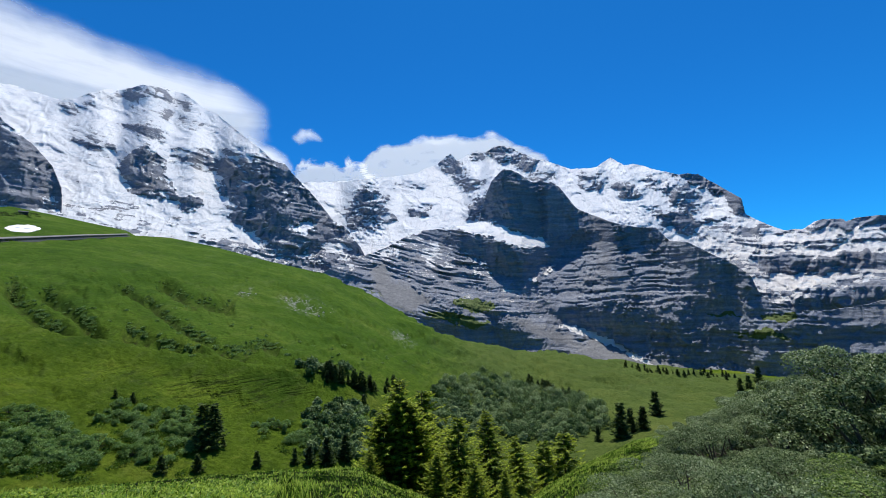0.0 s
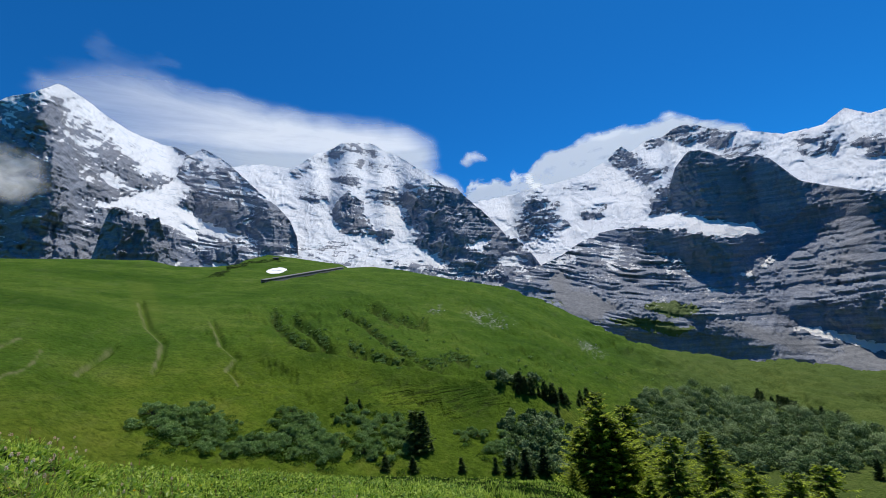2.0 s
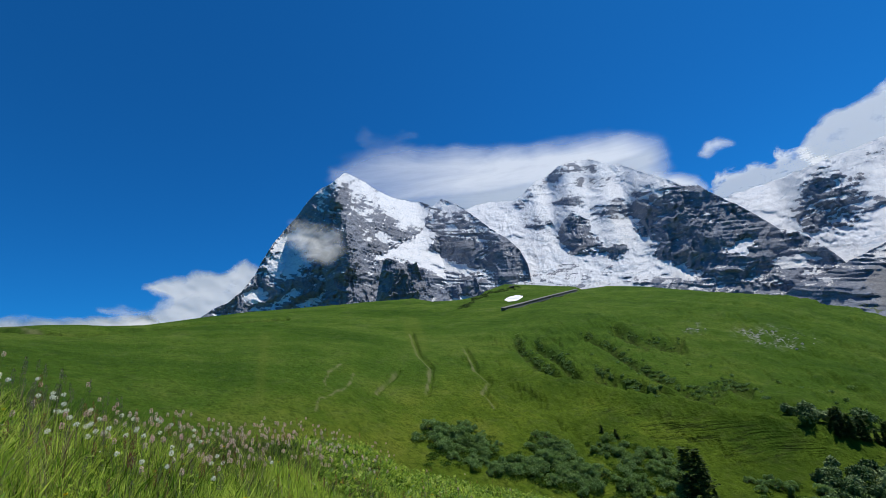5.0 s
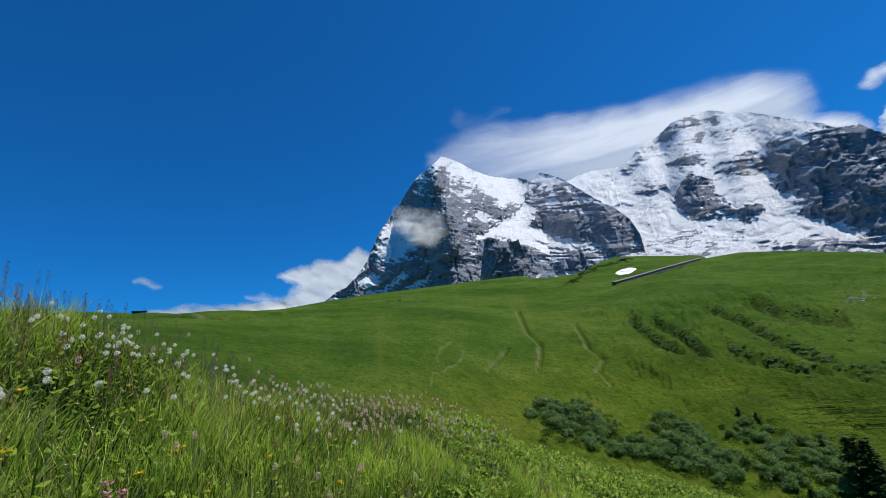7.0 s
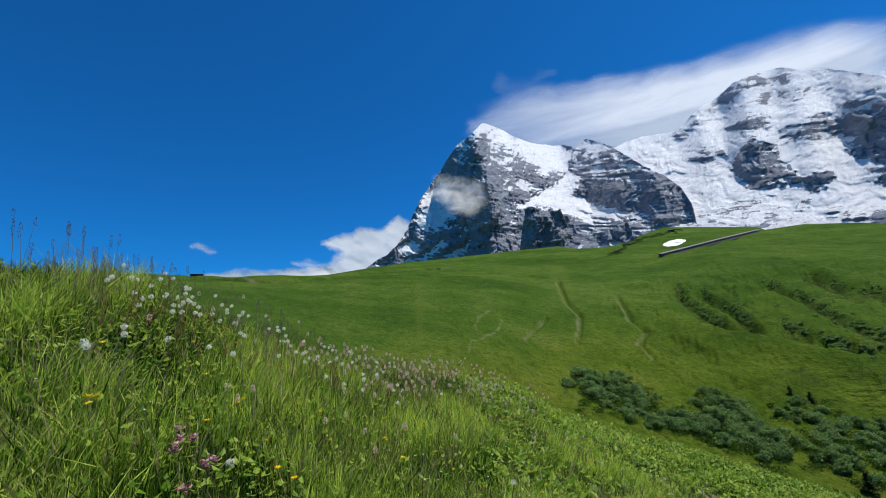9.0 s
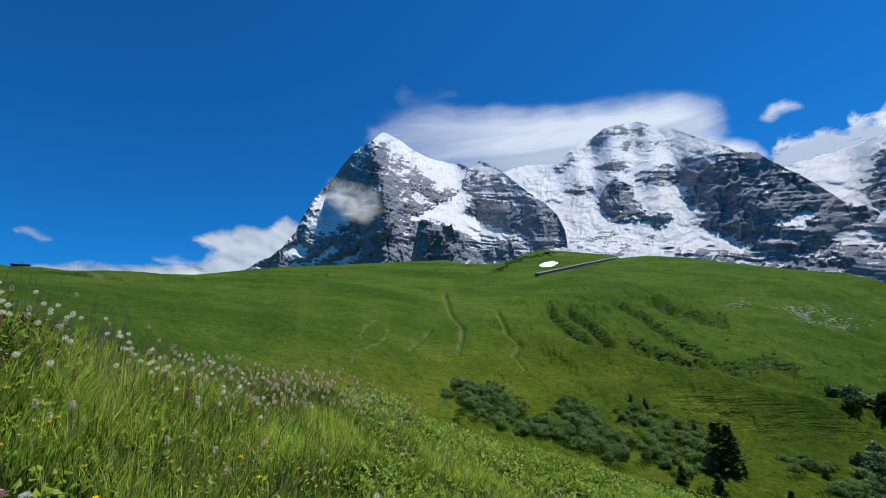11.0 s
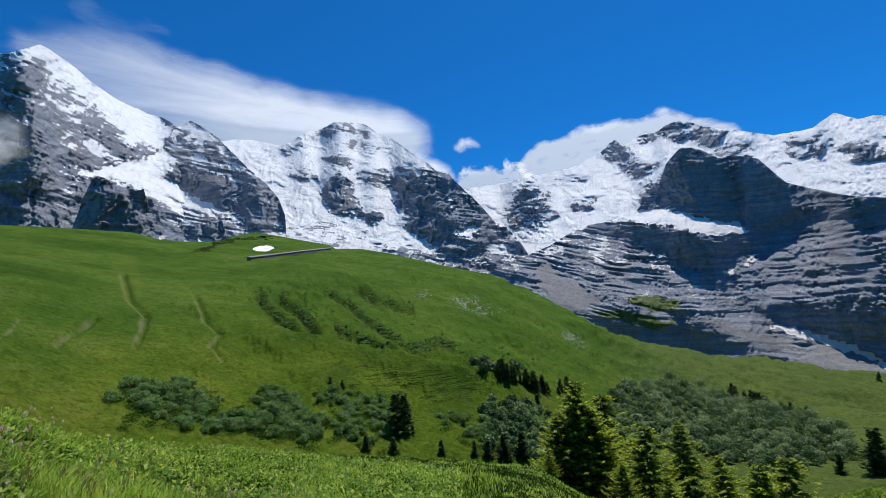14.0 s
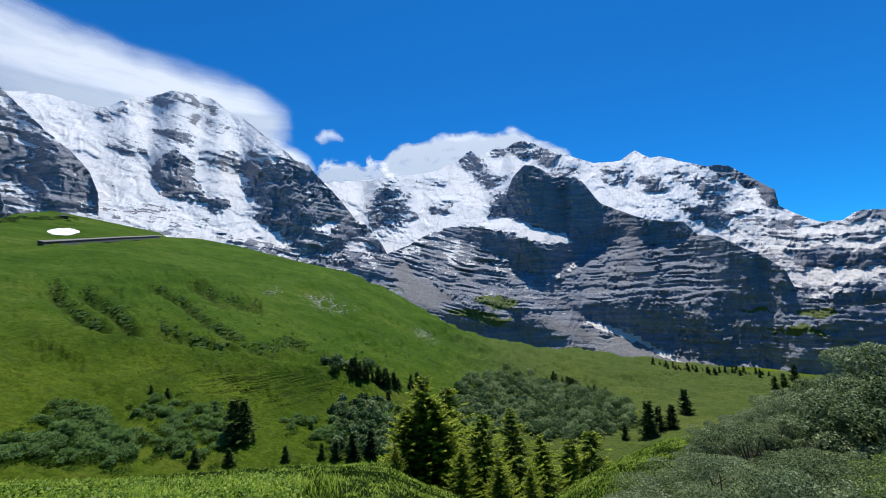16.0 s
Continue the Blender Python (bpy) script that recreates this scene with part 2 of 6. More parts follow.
# ---- the ground: one sheet from underfoot to the horizon ----
CREST = [(119.9, 10.0), (115.9, 9.5), (111.3, 8.7), (105.0, 5.7), (98.6, 2.2), (92.2, -0.8), (84.0, -3.4), (76.1, -4.5), (67.6, -6.8), (62.3, -10.2), (53.5, -13.1), (43.4, -15.2), (35.1, -16.8), (24.1, -18.4), (11.6, -19.7), (7.4, -21.9), (-1.1, -25.0), (-8.3, -24.7), (-14.1, -21.4), (-18.3, -19.4), (-22.3, -17.4), (-26.0, -16.3), (-30.0, -15.8), (-33.7, -14.8), (-37.6, -13.9), (-41.2, -13.1), (-44.7, -12.1)]
HILL = [(111.3, 8.7), (104.6, 8.7), (99.2, 8.6), (89.9, 8.6), (84.0, 9.3), (79.4, 9.7), (71.6, 9.9), (63.9, 10.0), (58.6, 9.9), (55.8, 9.1), (52.1, 8.2), (50.7, 8.6), (48.8, 9.7), (46.1, 10.3), (43.1, 9.8), (37.1, 8.6), (36.3, 8.1), (33.1, 8.0), (29.1, 7.2), (24.2, 5.8), (19.6, 4.4), (15.4, 3.3), (12.5, 2.0), (11.1, 1.5), (6.7, -1.3), (3.8, -3.3), (1.5, -4.5), (-2.9, -6.2), (-8.0, -7.1), (-13.1, -7.5), (-17.2, -8.3), (-21.8, -8.9), (-27.8, -9.7), (-32.2, -9.8), (-38.1, -9.9), (-44.6, -9.9)]
CREST_AT = [(150, 5), (118, 5.0), (105, 5.5), (92, 6), (80, 7.5), (66, 10.5), (50, 15), (30, 20), (10, 24), (-5, 30), (-16, 38), (-30, 34), (-46, 26), (-80, 20)]
GULLY_AT = [(150, 40), (118, 45), (90, 60), (65, 78), (40, 85), (15, 90), (-5, 105), (-20, 150), (-50, 150), (-80, 120)]
SKYLINE_AT = [(150, 330), (111, 380), (90, 480), (70, 600), (58, 680), (45, 950), (36, 900), (20, 760), (0, 700), (-20, 760), (-50, 800), (-80, 700)]

HILL_BROAD = [(a, sum(float(line(a + d, HILL)) for d in range(-8, 9, 2)) / 9) for a in range(-60, 133, 4)]


TRACKS = [[(71.9, -2.7), (71.5, -1.4), (70.1, -1.1), (68.0, -0.4), (67.2, 1.0)], [(70.8, 0.3), (70.2, 1.6), (68.7, 2.3)], [(59.6, 5.2), (58.9, 2.6), (57.5, 0.8), (57.7, -0.8), (58.3, -2.4)], [(52.7, 2.6), (51.6, -0.4), (50.1, -1.8), (51.1, -3.3), (49.9, -5.2)], [(61.8, 0.7), (63.4, -0.6), (64.6, -1.6)], [(104.6, 9.0), (99.8, 8.6), (98.3, 8.1)]]
RAVINES = [[(45.8, 3.2), (45.2, 1.6), (43.6, -0.2), (41.5, -1.7)], [(43.5, 2.3), (40.6, -0.1), (39.1, -2.1)], [(37.4, 2.6), (34.6, 0.6), (32.0, -2.1), (29.3, -3.7), (25.5, -5.9)], [(33.7, 2.7), (31.0, 0.7), (26.8, 0.0)], [(36.7, -2.2), (32.9, -4.0), (29.5, -5.3)], [(26.0, -5.3), (23.2, -4.7), (21.9, -5.3)]]
FOLD = [(51.1, 0.5), (45.2, -0.8), (41.5, -2.1), (36.5, -3.8), (29.6, -6.1), (24.4, -7.2), (20.7, -7.8), (17.3, -9.1), (12.1, -10.6), (9.8, -11.8)]
STONES = [[(21.8, 0.4), (18.0, 0.4), (14.5, -1.2), (15.8, -2.2), (20.2, -0.8)], [(7.5, -4.2), (5.3, -4.7), (4.2, -6.2), (5.7, -6.3)], [(26.2, 2.0), (24.4, 1.7), (24.6, 0.9), (26.1, 1.1)]]
MOWN = [[(60.5, 7.5), (58.3, 7.4), (57.1, 3.0), (58.8, 2.4), (60.1, 4.7)], [(78.0, 7.1), (77.0, 7.0), (77.8, -1.0), (79.0, -1.9)]]
ROADCUT = [(105.7, 8.8), (95.4, 7.8), (89.9, 8.1), (84.0, 8.6), (74.9, 8.6)]
TERRACES = [(39.6, -5.6), (35.9, -6.0), (29.8, -8.1), (21.5, -9.2), (17.1, -11.6), (24.4, -12.7), (32.8, -9.7)]


def carved(az, el, r):
    """How deep the hill is cut at a bearing and height angle: ravines, rills, road bench, and the hollow behind the front fold."""
    on_hill = (r > line(az, GULLY_AT)) & (r < line(az, SKYLINE_AT) * 1.02)
    if not on_hill.any():
        return np.zeros(az.shape)
    wob = 0.25 * fbm(az * 1.5, el * 1.5, 2.2, 4)
    deep = np.zeros(az.shape)
    for path in RAVINES:
        deep = np.maximum(deep, np.exp(-(along(az + 1.4 * wob, el + 1.4 * wob, path) / 0.5) ** 2))
    for path in TRACKS[2:5]:                         # small washed-out gullies beside the paths
        deep = np.maximum(deep, 0.4 * np.exp(-(along(az + wob + 0.35, el + wob, path) / 0.25) ** 2))
    cut = np.exp(-(along(az, el + 0.3 * wob, ROADCUT) / 0.12) ** 2)
    d = el - line(az, FOLD) + 0.8 * wob
    fold = (np.exp(-((d - 0.75) / 0.7) ** 2) - 0.8 * np.exp(-((d + 0.7) / 1.3) ** 2)) * step(az, 9, 16) * (1 - step(az, 40, 52))
    across, down = 0.85 * (0.6 * az - el), 0.85 * (az + 0.6 * el)
    rills = fbm(across * 0.55 + 2 * wob, down * 0.11, 6.1, 4, 0.55, ridged=True)
    rough = step(az, -44, -34) * (1 - step(az, 46, 58)) * step(el, -14, -11) * (1 - step(el, 2.5, 6))
    return on_hill * r * (0.02 * deep + 0.008 * cut + 0.012 * fold + 0.012 * rough * (rills - 0.3))


def ground_at(az, r):
    """Height of the ground at a bearing and a distance."""
    az, r = np.broadcast_arrays(np.asarray(az, float), np.asarray(r, float))
    h = ground_base(az, r)
    return h - carved(az, np.degrees(np.arctan2(h - EYE, np.maximum(r, 0.01))), r)


def ground_base(az, r):
    """The same without what is cut into the hill."""
    az, r = np.broadcast_arrays(np.asarray(az, float), np.asarray(r, float))
    x, y = -np.sin(np.radians(az)) * r, np.cos(np.radians(az)) * r
    r1, r2, r3 = line(az, CREST_AT), line(az, GULLY_AT), line(az, SKYLINE_AT)
    e1, e3 = line(az, CREST), line(az, HILL)
    h1 = EYE + r1 * np.tan(np.radians(e1)) - 0.26
    h2 = EYE + r2 * np.tan(np.radians(e1 - 4.0))
    h3 = EYE + r3 * np.tan(np.radians(e3))
    broad = EYE + r3 * np.tan(np.radians(line(az, HILL_BROAD)))
    near = h1 * np.clip(r / r1, 0, 1) ** 1.12
    t = np.clip((r - r1) / (r2 - r1), 0, 1)
    dip = h1 + (h2 - h1) * (1 - (1 - t) ** 1.8) - 0.16 * r1 * np.sin(np.pi * t)
    t = np.clip((r - r2) / (r3 - r2), 0, 1)
    roll = fbm(x / 160, y / 160, 3.3, 4)
    lumps = fbm(x / 34, y / 34, 1.3, 5, 0.52)
    spur = 6.0 * np.exp(-((np.log(r + 1) - np.log(165)) / 0.13) ** 2) * step(az, 3, 13) * (1 - step(az, 20, 36))
    rise = spur + h2 + (broad - h2) * t ** 0.92 + (h3 - broad) * t ** 7 + np.sin(np.pi * t) * (roll * 0.022 * r + lumps * (1.3 + 0.005 * r) * (2.4 - 1.4 * step(az, -5, 8)))
    t = np.clip((r - r3) / 3500, 0, 1)
    back = h3 - 260 * t ** 0.5 - 8 * step(r, r3, r3 + 40) + roll * 6 * step(r, r3, r3 + 300)
    h = np.where(r < r1, near, np.where(r < r2, dip, np.where(r < r3, rise, back)))
    h = h + 0.10 * fbm(x / 1.6, y / 1.6, 5.0, 4) * step(r, 0.8, 3.0) * (1 - step(r, 20, 60))
    behind = step(az, 132, 150) + step(-az, 60, 80)
    return h * (1 - behind) + behind * np.where(r < 60, 0.02 * r, 1.2 + 0 * r)


def ground_sheet():
    az = np.concatenate([np.arange(-180, -58, 4.0), np.arange(-58, -30, 0.3), np.arange(-30, 80, 0.17), np.arange(80, 130, 0.3), np.arange(130, 180, 4.0)])
    # rows of corners follow the near crest, the gully and the skyline, so that these stay crisp
    stops = [np.full(az.shape, 0.02), np.full(az.shape, 0.35), line(az, CREST_AT), line(az, GULLY_AT), line(az, SKYLINE_AT), np.full(az.shape, 4700.0)]
    R = np.concatenate([u[:, None] ** (1 - q) * v[:, None] ** q for u, v, n in zip(stops, stops[1:], (1, 70, 50, 280, 28)) for q in [np.arange(n) / n]] + [stops[-1][:, None]], 1)
    A = np.broadcast_to(az[:, None], R.shape)
    Z = ground_base(A, R)
    E = np.degrees(np.arctan2(Z - EYE, R))
    on_hill = (R > line(A, GULLY_AT)) & (R < line(A, SKYLINE_AT) * 1.02)
    wob = 0.25 * fbm(A * 1.5, E * 1.5, 2.2, 4)
    bare = np.zeros(A.shape)
    for path in TRACKS:
        bare = np.maximum(bare, np.exp(-(along(A + wob, E + wob, path) / (0.13 + 0.06 * fbm(A, E, 3.0, 2))) ** 2) * (0.7 + 0.9 * fbm(A * 2, E * 2, 7.0, 3)))
    stone = np.zeros(A.shape)
    for outline in STONES:
        stone = np.maximum(stone, step(inside(A + wob, E + wob, outline), -0.5, 0.5) * step(fbm(A * 2, E * 3, 1.0, 3), -0.1, 0.3))
    mown = sum(0.4 * step(inside(A + wob, E + wob, o), -0.4, 0.4) for o in MOWN)
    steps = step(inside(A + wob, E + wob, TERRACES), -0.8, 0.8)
    for a in (bare, stone, mown, steps):
        a *= on_hill
    worn = np.minimum(1.1 * bare + 0.1 * step(fbm(A * 0.8 + E, E * 3, 8.0, 5), 0.22, 0.5) * on_hill, 1)
    Z = Z - carved(A, E, R)
    dark_cut = np.zeros(A.shape)
    for path in RAVINES:                             # ravine banks painted dark for their shaded sides and dark green growth
        dark_cut = np.maximum(dark_cut, np.exp(-(along(A + 2 * wob, E + 2 * wob, path) / 0.42) ** 2) * (0.6 + 0.9 * fbm(A * 2, E * 3, 4.0, 3)))
    dark_cut = np.maximum(dark_cut, 0.75 * np.exp(-(along(A, E + 0.3 * wob, ROADCUT) / 0.1) ** 2)) * on_hill
    # the front fold is lighter and yellower, the high slope deep green
    lush = np.clip(0.5 + 0.12 * (E - line(A, FOLD)) + 0.5 * fbm(A * 0.25, E * 0.6, 5.5, 4) + 0.4 * step(A, 46, 60), 0, 1) * on_hill
    bare = worn
    me = grid_mesh("ground", at_bearing(A, R, Z), {"bare": bare, "stone": stone, "mown": mown, "steps": steps, "dark_cut": dark_cut, "lush": lush, "dull": (1 - step(A, -8, 6)) * on_hill, "tall": ((R < line(A, CREST_AT) * 1.05) & (R < 21)).astype(float)}, wrap=True)
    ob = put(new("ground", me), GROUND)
    return tagged(ob, "rolling green alpine meadow with worn paths and gullies", "meadow", kind="structure")


# ---- the mountains ----
def massif(name, label, skyline, foot, near, patches, snow0, slope0, spines=(), banded=0.3, rough=0.14, cell=0.088, seed=0.0, ribbed=0.75, dip=0.1):
    """A mountain that rises from its foot to its skyline. patches: (snow, slope, feather, outline) laid over one another;
    the slope, in degrees, says how far each part of the face leans back."""
    k = np.array(sorted(skyline))
    az = np.arange(k[0, 0], k[-1, 0] + cell, cell)
    top = line(az, skyline) + rough * fbm(az * 1.1, az * 0 + seed, 2.0, 6, 0.6)
    low = line(az, foot)
    el = np.arange(low.min(), top.max() + 2.5, cell)
    A, N = np.meshgrid(az, el, indexing="ij")
    over = np.maximum(N - top[:, None], 0)           # rows past the skyline run down the far side
    E = np.minimum(N, top[:, None])
    wa = A + 0.5 * fbm(A * 0.9, E * 0.9, seed + 1, 3, 0.6) + 0.55 * fbm(A * 3, E * 3, seed + 2, 2, 0.62)
    we = E + 0.5 * fbm(A * 0.9, E * 0.9, seed + 7, 3, 0.6) + 0.3 * fbm(A * 3, E * 3, seed + 8, 2, 0.6)
    snow, slope = np.full(A.shape, float(snow0)), np.full(A.shape, float(slope0))
    green, scree = np.zeros(A.shape), np.zeros(A.shape)
    for value, lean, feather, outline in patches:
        w = step(inside(wa, we, outline), -1.5 * feather, 1.5 * feather)
        if value == "green":
            green = np.maximum(green, w)
            slope = slope * (1 - w) + lean * w
            continue
        if value == "scree":
            scree = np.maximum(scree, w)
            snow = snow * (1 - w) - 0.6 * w
        else:
            snow = snow * (1 - w) + value * w
        slope = slope * (1 - w) + lean * w
    R = np.zeros(A.shape)
    R[:, 0] = line(az, near)
    er = np.radians(E)
    for j in range(1, len(el)):
        rise = np.tan(np.radians(slope[:, j])) - np.tan(er[:, j])
        dr = R[:, j - 1] / np.cos(er[:, j]) ** 2 * (er[:, j] - er[:, j - 1]) / np.maximum(rise, 0.22)
        R[:, j] = R[:, j - 1] + np.where(el[j] < low - 1.0, 0, dr)
    m = int(1.3 / cell)
    ker = np.hanning(2 * m + 3)[1:-1]
    ker /= ker.sum()
    pad = np.pad(R, ((m, m), (0, 0)), mode="edge")
    R = sum(w * pad[i:i + len(az)] for i, w in enumerate(ker))
    size = R * np.pi / 180
    for out, wide, path in spines:                   # sharp ridges that stand out from the face
        R = R - size * out * np.maximum(0, 1 - along(A + 1.1 * (wa - A), E + 1.1 * (we - E), path) / wide)
    qa, qe = A + 1.1 * fbm(A * 0.5, E * 0.5, seed + 11, 3), E + 1.1 * fbm(A * 0.5, E * 0.5, seed + 13, 3)
    ribs = fbm(qa * 0.5, qe * 0.32, seed + 3, 4, 0.46, ridged=True)
    flutes = fbm(qa * 1.5 + 0.6 * qe, qe * 0.5, seed + 15, 3, 0.55, ridged=True)
    tilt = dip * az if isinstance(dip, float) else np.concatenate([[0], np.cumsum(line(az, dip)[1:] * np.diff(az))])
    bed = E - tilt[:, None] + 0.35 * fbm(A * 0.35, E * 0.5, seed + 21, 3)        # height across the tilted strata
    ledge = (0.55 * fbm(A * 0.25, bed * 2.1, seed + 5, 1) + 0.55 * fbm(A * 0.42, bed * 4.6, seed + 6, 1)) * (0.45 + 0.8 * step(fbm(A * 0.3, E * 0.3, seed + 23, 3), -0.25, 0.3))
    streak = fbm(A * 0.9 + 0.3 * E, bed * 4.6, seed + 25, 1, 0.6)
    drift = fbm(qa * 0.55, qe * 1.3 - 0.3 * qa, seed + 9, 3, 0.5)
    hard = 1 - step(snow, 0.2, 1.0)
    lean = np.clip(np.gradient(R, axis=1) / cell / size, 0.5, 2.2)
    cliffs = np.clip(fbm(A * 0.18, bed * 0.8, seed + 27, 3, 0.5) * 4.0, -1, 1)
    size_here = size * (1 - 0.85 * scree)
    R = R - size_here * (hard * (ribbed * (1.2 * ribs + 0.55 * flutes) + lean * (banded * ledge + 0.14 * cliffs)) + (1 - hard) * (0.5 * drift + 0.4 * ribbed * ribs + 0.16 * flutes + 0.05 * lean * ledge))
    # snow gathers in the gullies and leaves the ribs bare
    mixed = step(snow, -0.25, 0.3) * (1 - 0.7 * step(snow, 0.8, 1.2))
    snow = snow - mixed * (0.45 * (ribs - 0.2) + 0.5 * (flutes - 0.2) - 0.2 * ledge - 0.5 * streak)
    R = np.minimum(R, 4700)
    ridge = np.take_along_axis(R, np.maximum((N <= top[:, None]).sum(1) - 1, 0)[:, None], 1)
    Z = EYE + R * np.tan(er)
    past = over * size
    R = np.where(over > 0, np.minimum(ridge + 0.7 * past, 4860), R)
    Z = np.where(over > 0, EYE + ridge * np.tan(np.radians(top))[:, None] - 1.3 * past, Z)
    keep = (N > low[:, None] - 0.4) & (over < 2.2)
    me = grid_mesh(name, at_bearing(A, R, Z), {"snow": snow, "green": green, "scree": scree}, keep=keep)
    return tagged(put(new(name, me), MOUNTAIN), label, "mountain")


ground_sheet()
EIGER = [(85.2, 8.4), (84.5, 9.3), (83.4, 10.2), (81.8, 10.9), (80.4, 12.1), (78.7, 14.3), (78.0, 15.8), (76.6, 18.1), (75.0, 20.0), (73.7, 21.4), (72.6, 22.8), (70.8, 24.8), (68.9, 25.8), (67.8, 26.5), (66.9, 27.1), (65.6, 26.7), (63.9, 25.8), (62.2, 24.6), (60.4, 23.7), (57.8, 22.9), (56.0, 22.6), (53.3, 21.4), (49.0, 17.2), (46.3, 11.7)]
SHOULDER = [(57.5, 14.6), (56.9, 17.5), (55.8, 20.0), (54.9, 21.8), (53.3, 22.8), (51.4, 22.1), (49.9, 21.0), (46.6, 17.8), (44.9, 16.5), (43.3, 14.6), (42.5, 12.5), (42.3, 8.2)]
CRAG = [(64.0, 8.8), (63.4, 11.2), (63.0, 13.1), (62.3, 15.2), (61.8, 15.7), (61.2, 15.5), (59.5, 14.3), (57.7, 14.8), (57.3, 13.1), (56.6, 11.2), (54.6, 10.8), (50.9, 11.4), (49.7, 11.6), (49.3, 10.0), (48.0, 9.2), (46.6, 7.5)]
MOENCH = [(51.9, 20.3), (48.7, 21.3), (46.2, 21.4), (43.0, 21.1), (41.8, 21.6), (39.6, 22.9), (37.8, 23.4), (36.1, 24.2), (34.4, 24.4), (31.8, 24.1), (29.7, 22.9), (28.4, 22.5), (27.2, 21.7), (25.6, 20.5), (22.9, 18.7), (22.2, 17.9), (20.5, 17.5), (19.5, 16.2), (17.4, 14.1), (16.0, 12.4), (14.6, 10.5), (13.1, 9.8), (12.0, 8.3), (11.0, 6.8), (9.9, 4.5), (9.2, 2.9), (8.1, 0.6)]
JUNGFRAU = [(22.9, 13.6), (18.1, 15.4), (14.5, 15.5), (10.7, 15.9), (6.1, 16.3), (3.4, 16.5), (2.2, 17.1), (0.2, 17.7), (-1.1, 18.8), (-1.7, 18.9), (-2.6, 18.0), (-4.2, 18.8), (-5.4, 18.9), (-6.6, 18.9), (-7.4, 19.3), (-8.6, 19.5), (-10.1, 19.1), (-11.6, 18.2), (-13.0, 17.5), (-15.9, 16.4), (-17.6, 15.5), (-19.4, 15.4), (-20.8, 15.3), (-22.6, 16.3), (-24.2, 15.1), (-25.2, 15.1), (-26.3, 14.7), (-28.2, 13.7), (-29.7, 13.1), (-32.0, 12.7), (-33.0, 11.8), (-35.0, 10.0), (-35.8, 9.3), (-36.0, 7.5), (-37.4, 6.3), (-39.2, 5.3), (-40.6, 5.2), (-41.5, 5.8), (-42.2, 6.0), (-43.7, 5.8), (-43.9, 5.5), (-44.5, 5.8), (-46.7, 5.6)]
BLACKWALL = [(16.8, 3.2), (14.7, 4.6), (11.0, 5.6), (8.0, 6.7), (4.1, 8.7), (-0.6, 9.3), (-5.0, 9.8), (-6.1, 12.9), (-7.1, 15.1), (-8.8, 16.5), (-9.9, 16.3), (-11.4, 15.3), (-12.4, 14.5), (-13.9, 14.5), (-16.0, 13.5), (-17.0, 12.0), (-18.0, 10.4), (-20.0, 9.3), (-22.9, 7.9), (-25.1, 7.3), (-27.0, 7.1), (-28.3, 5.4), (-30.1, 5.0), (-32.4, 3.4), (-34.5, 2.0), (-35.8, 0.6), (-36.4, -1.3), (-37.9, -2.8), (-41.0, -3.2), (-43.1, -2.9), (-45.8, -2.2)]

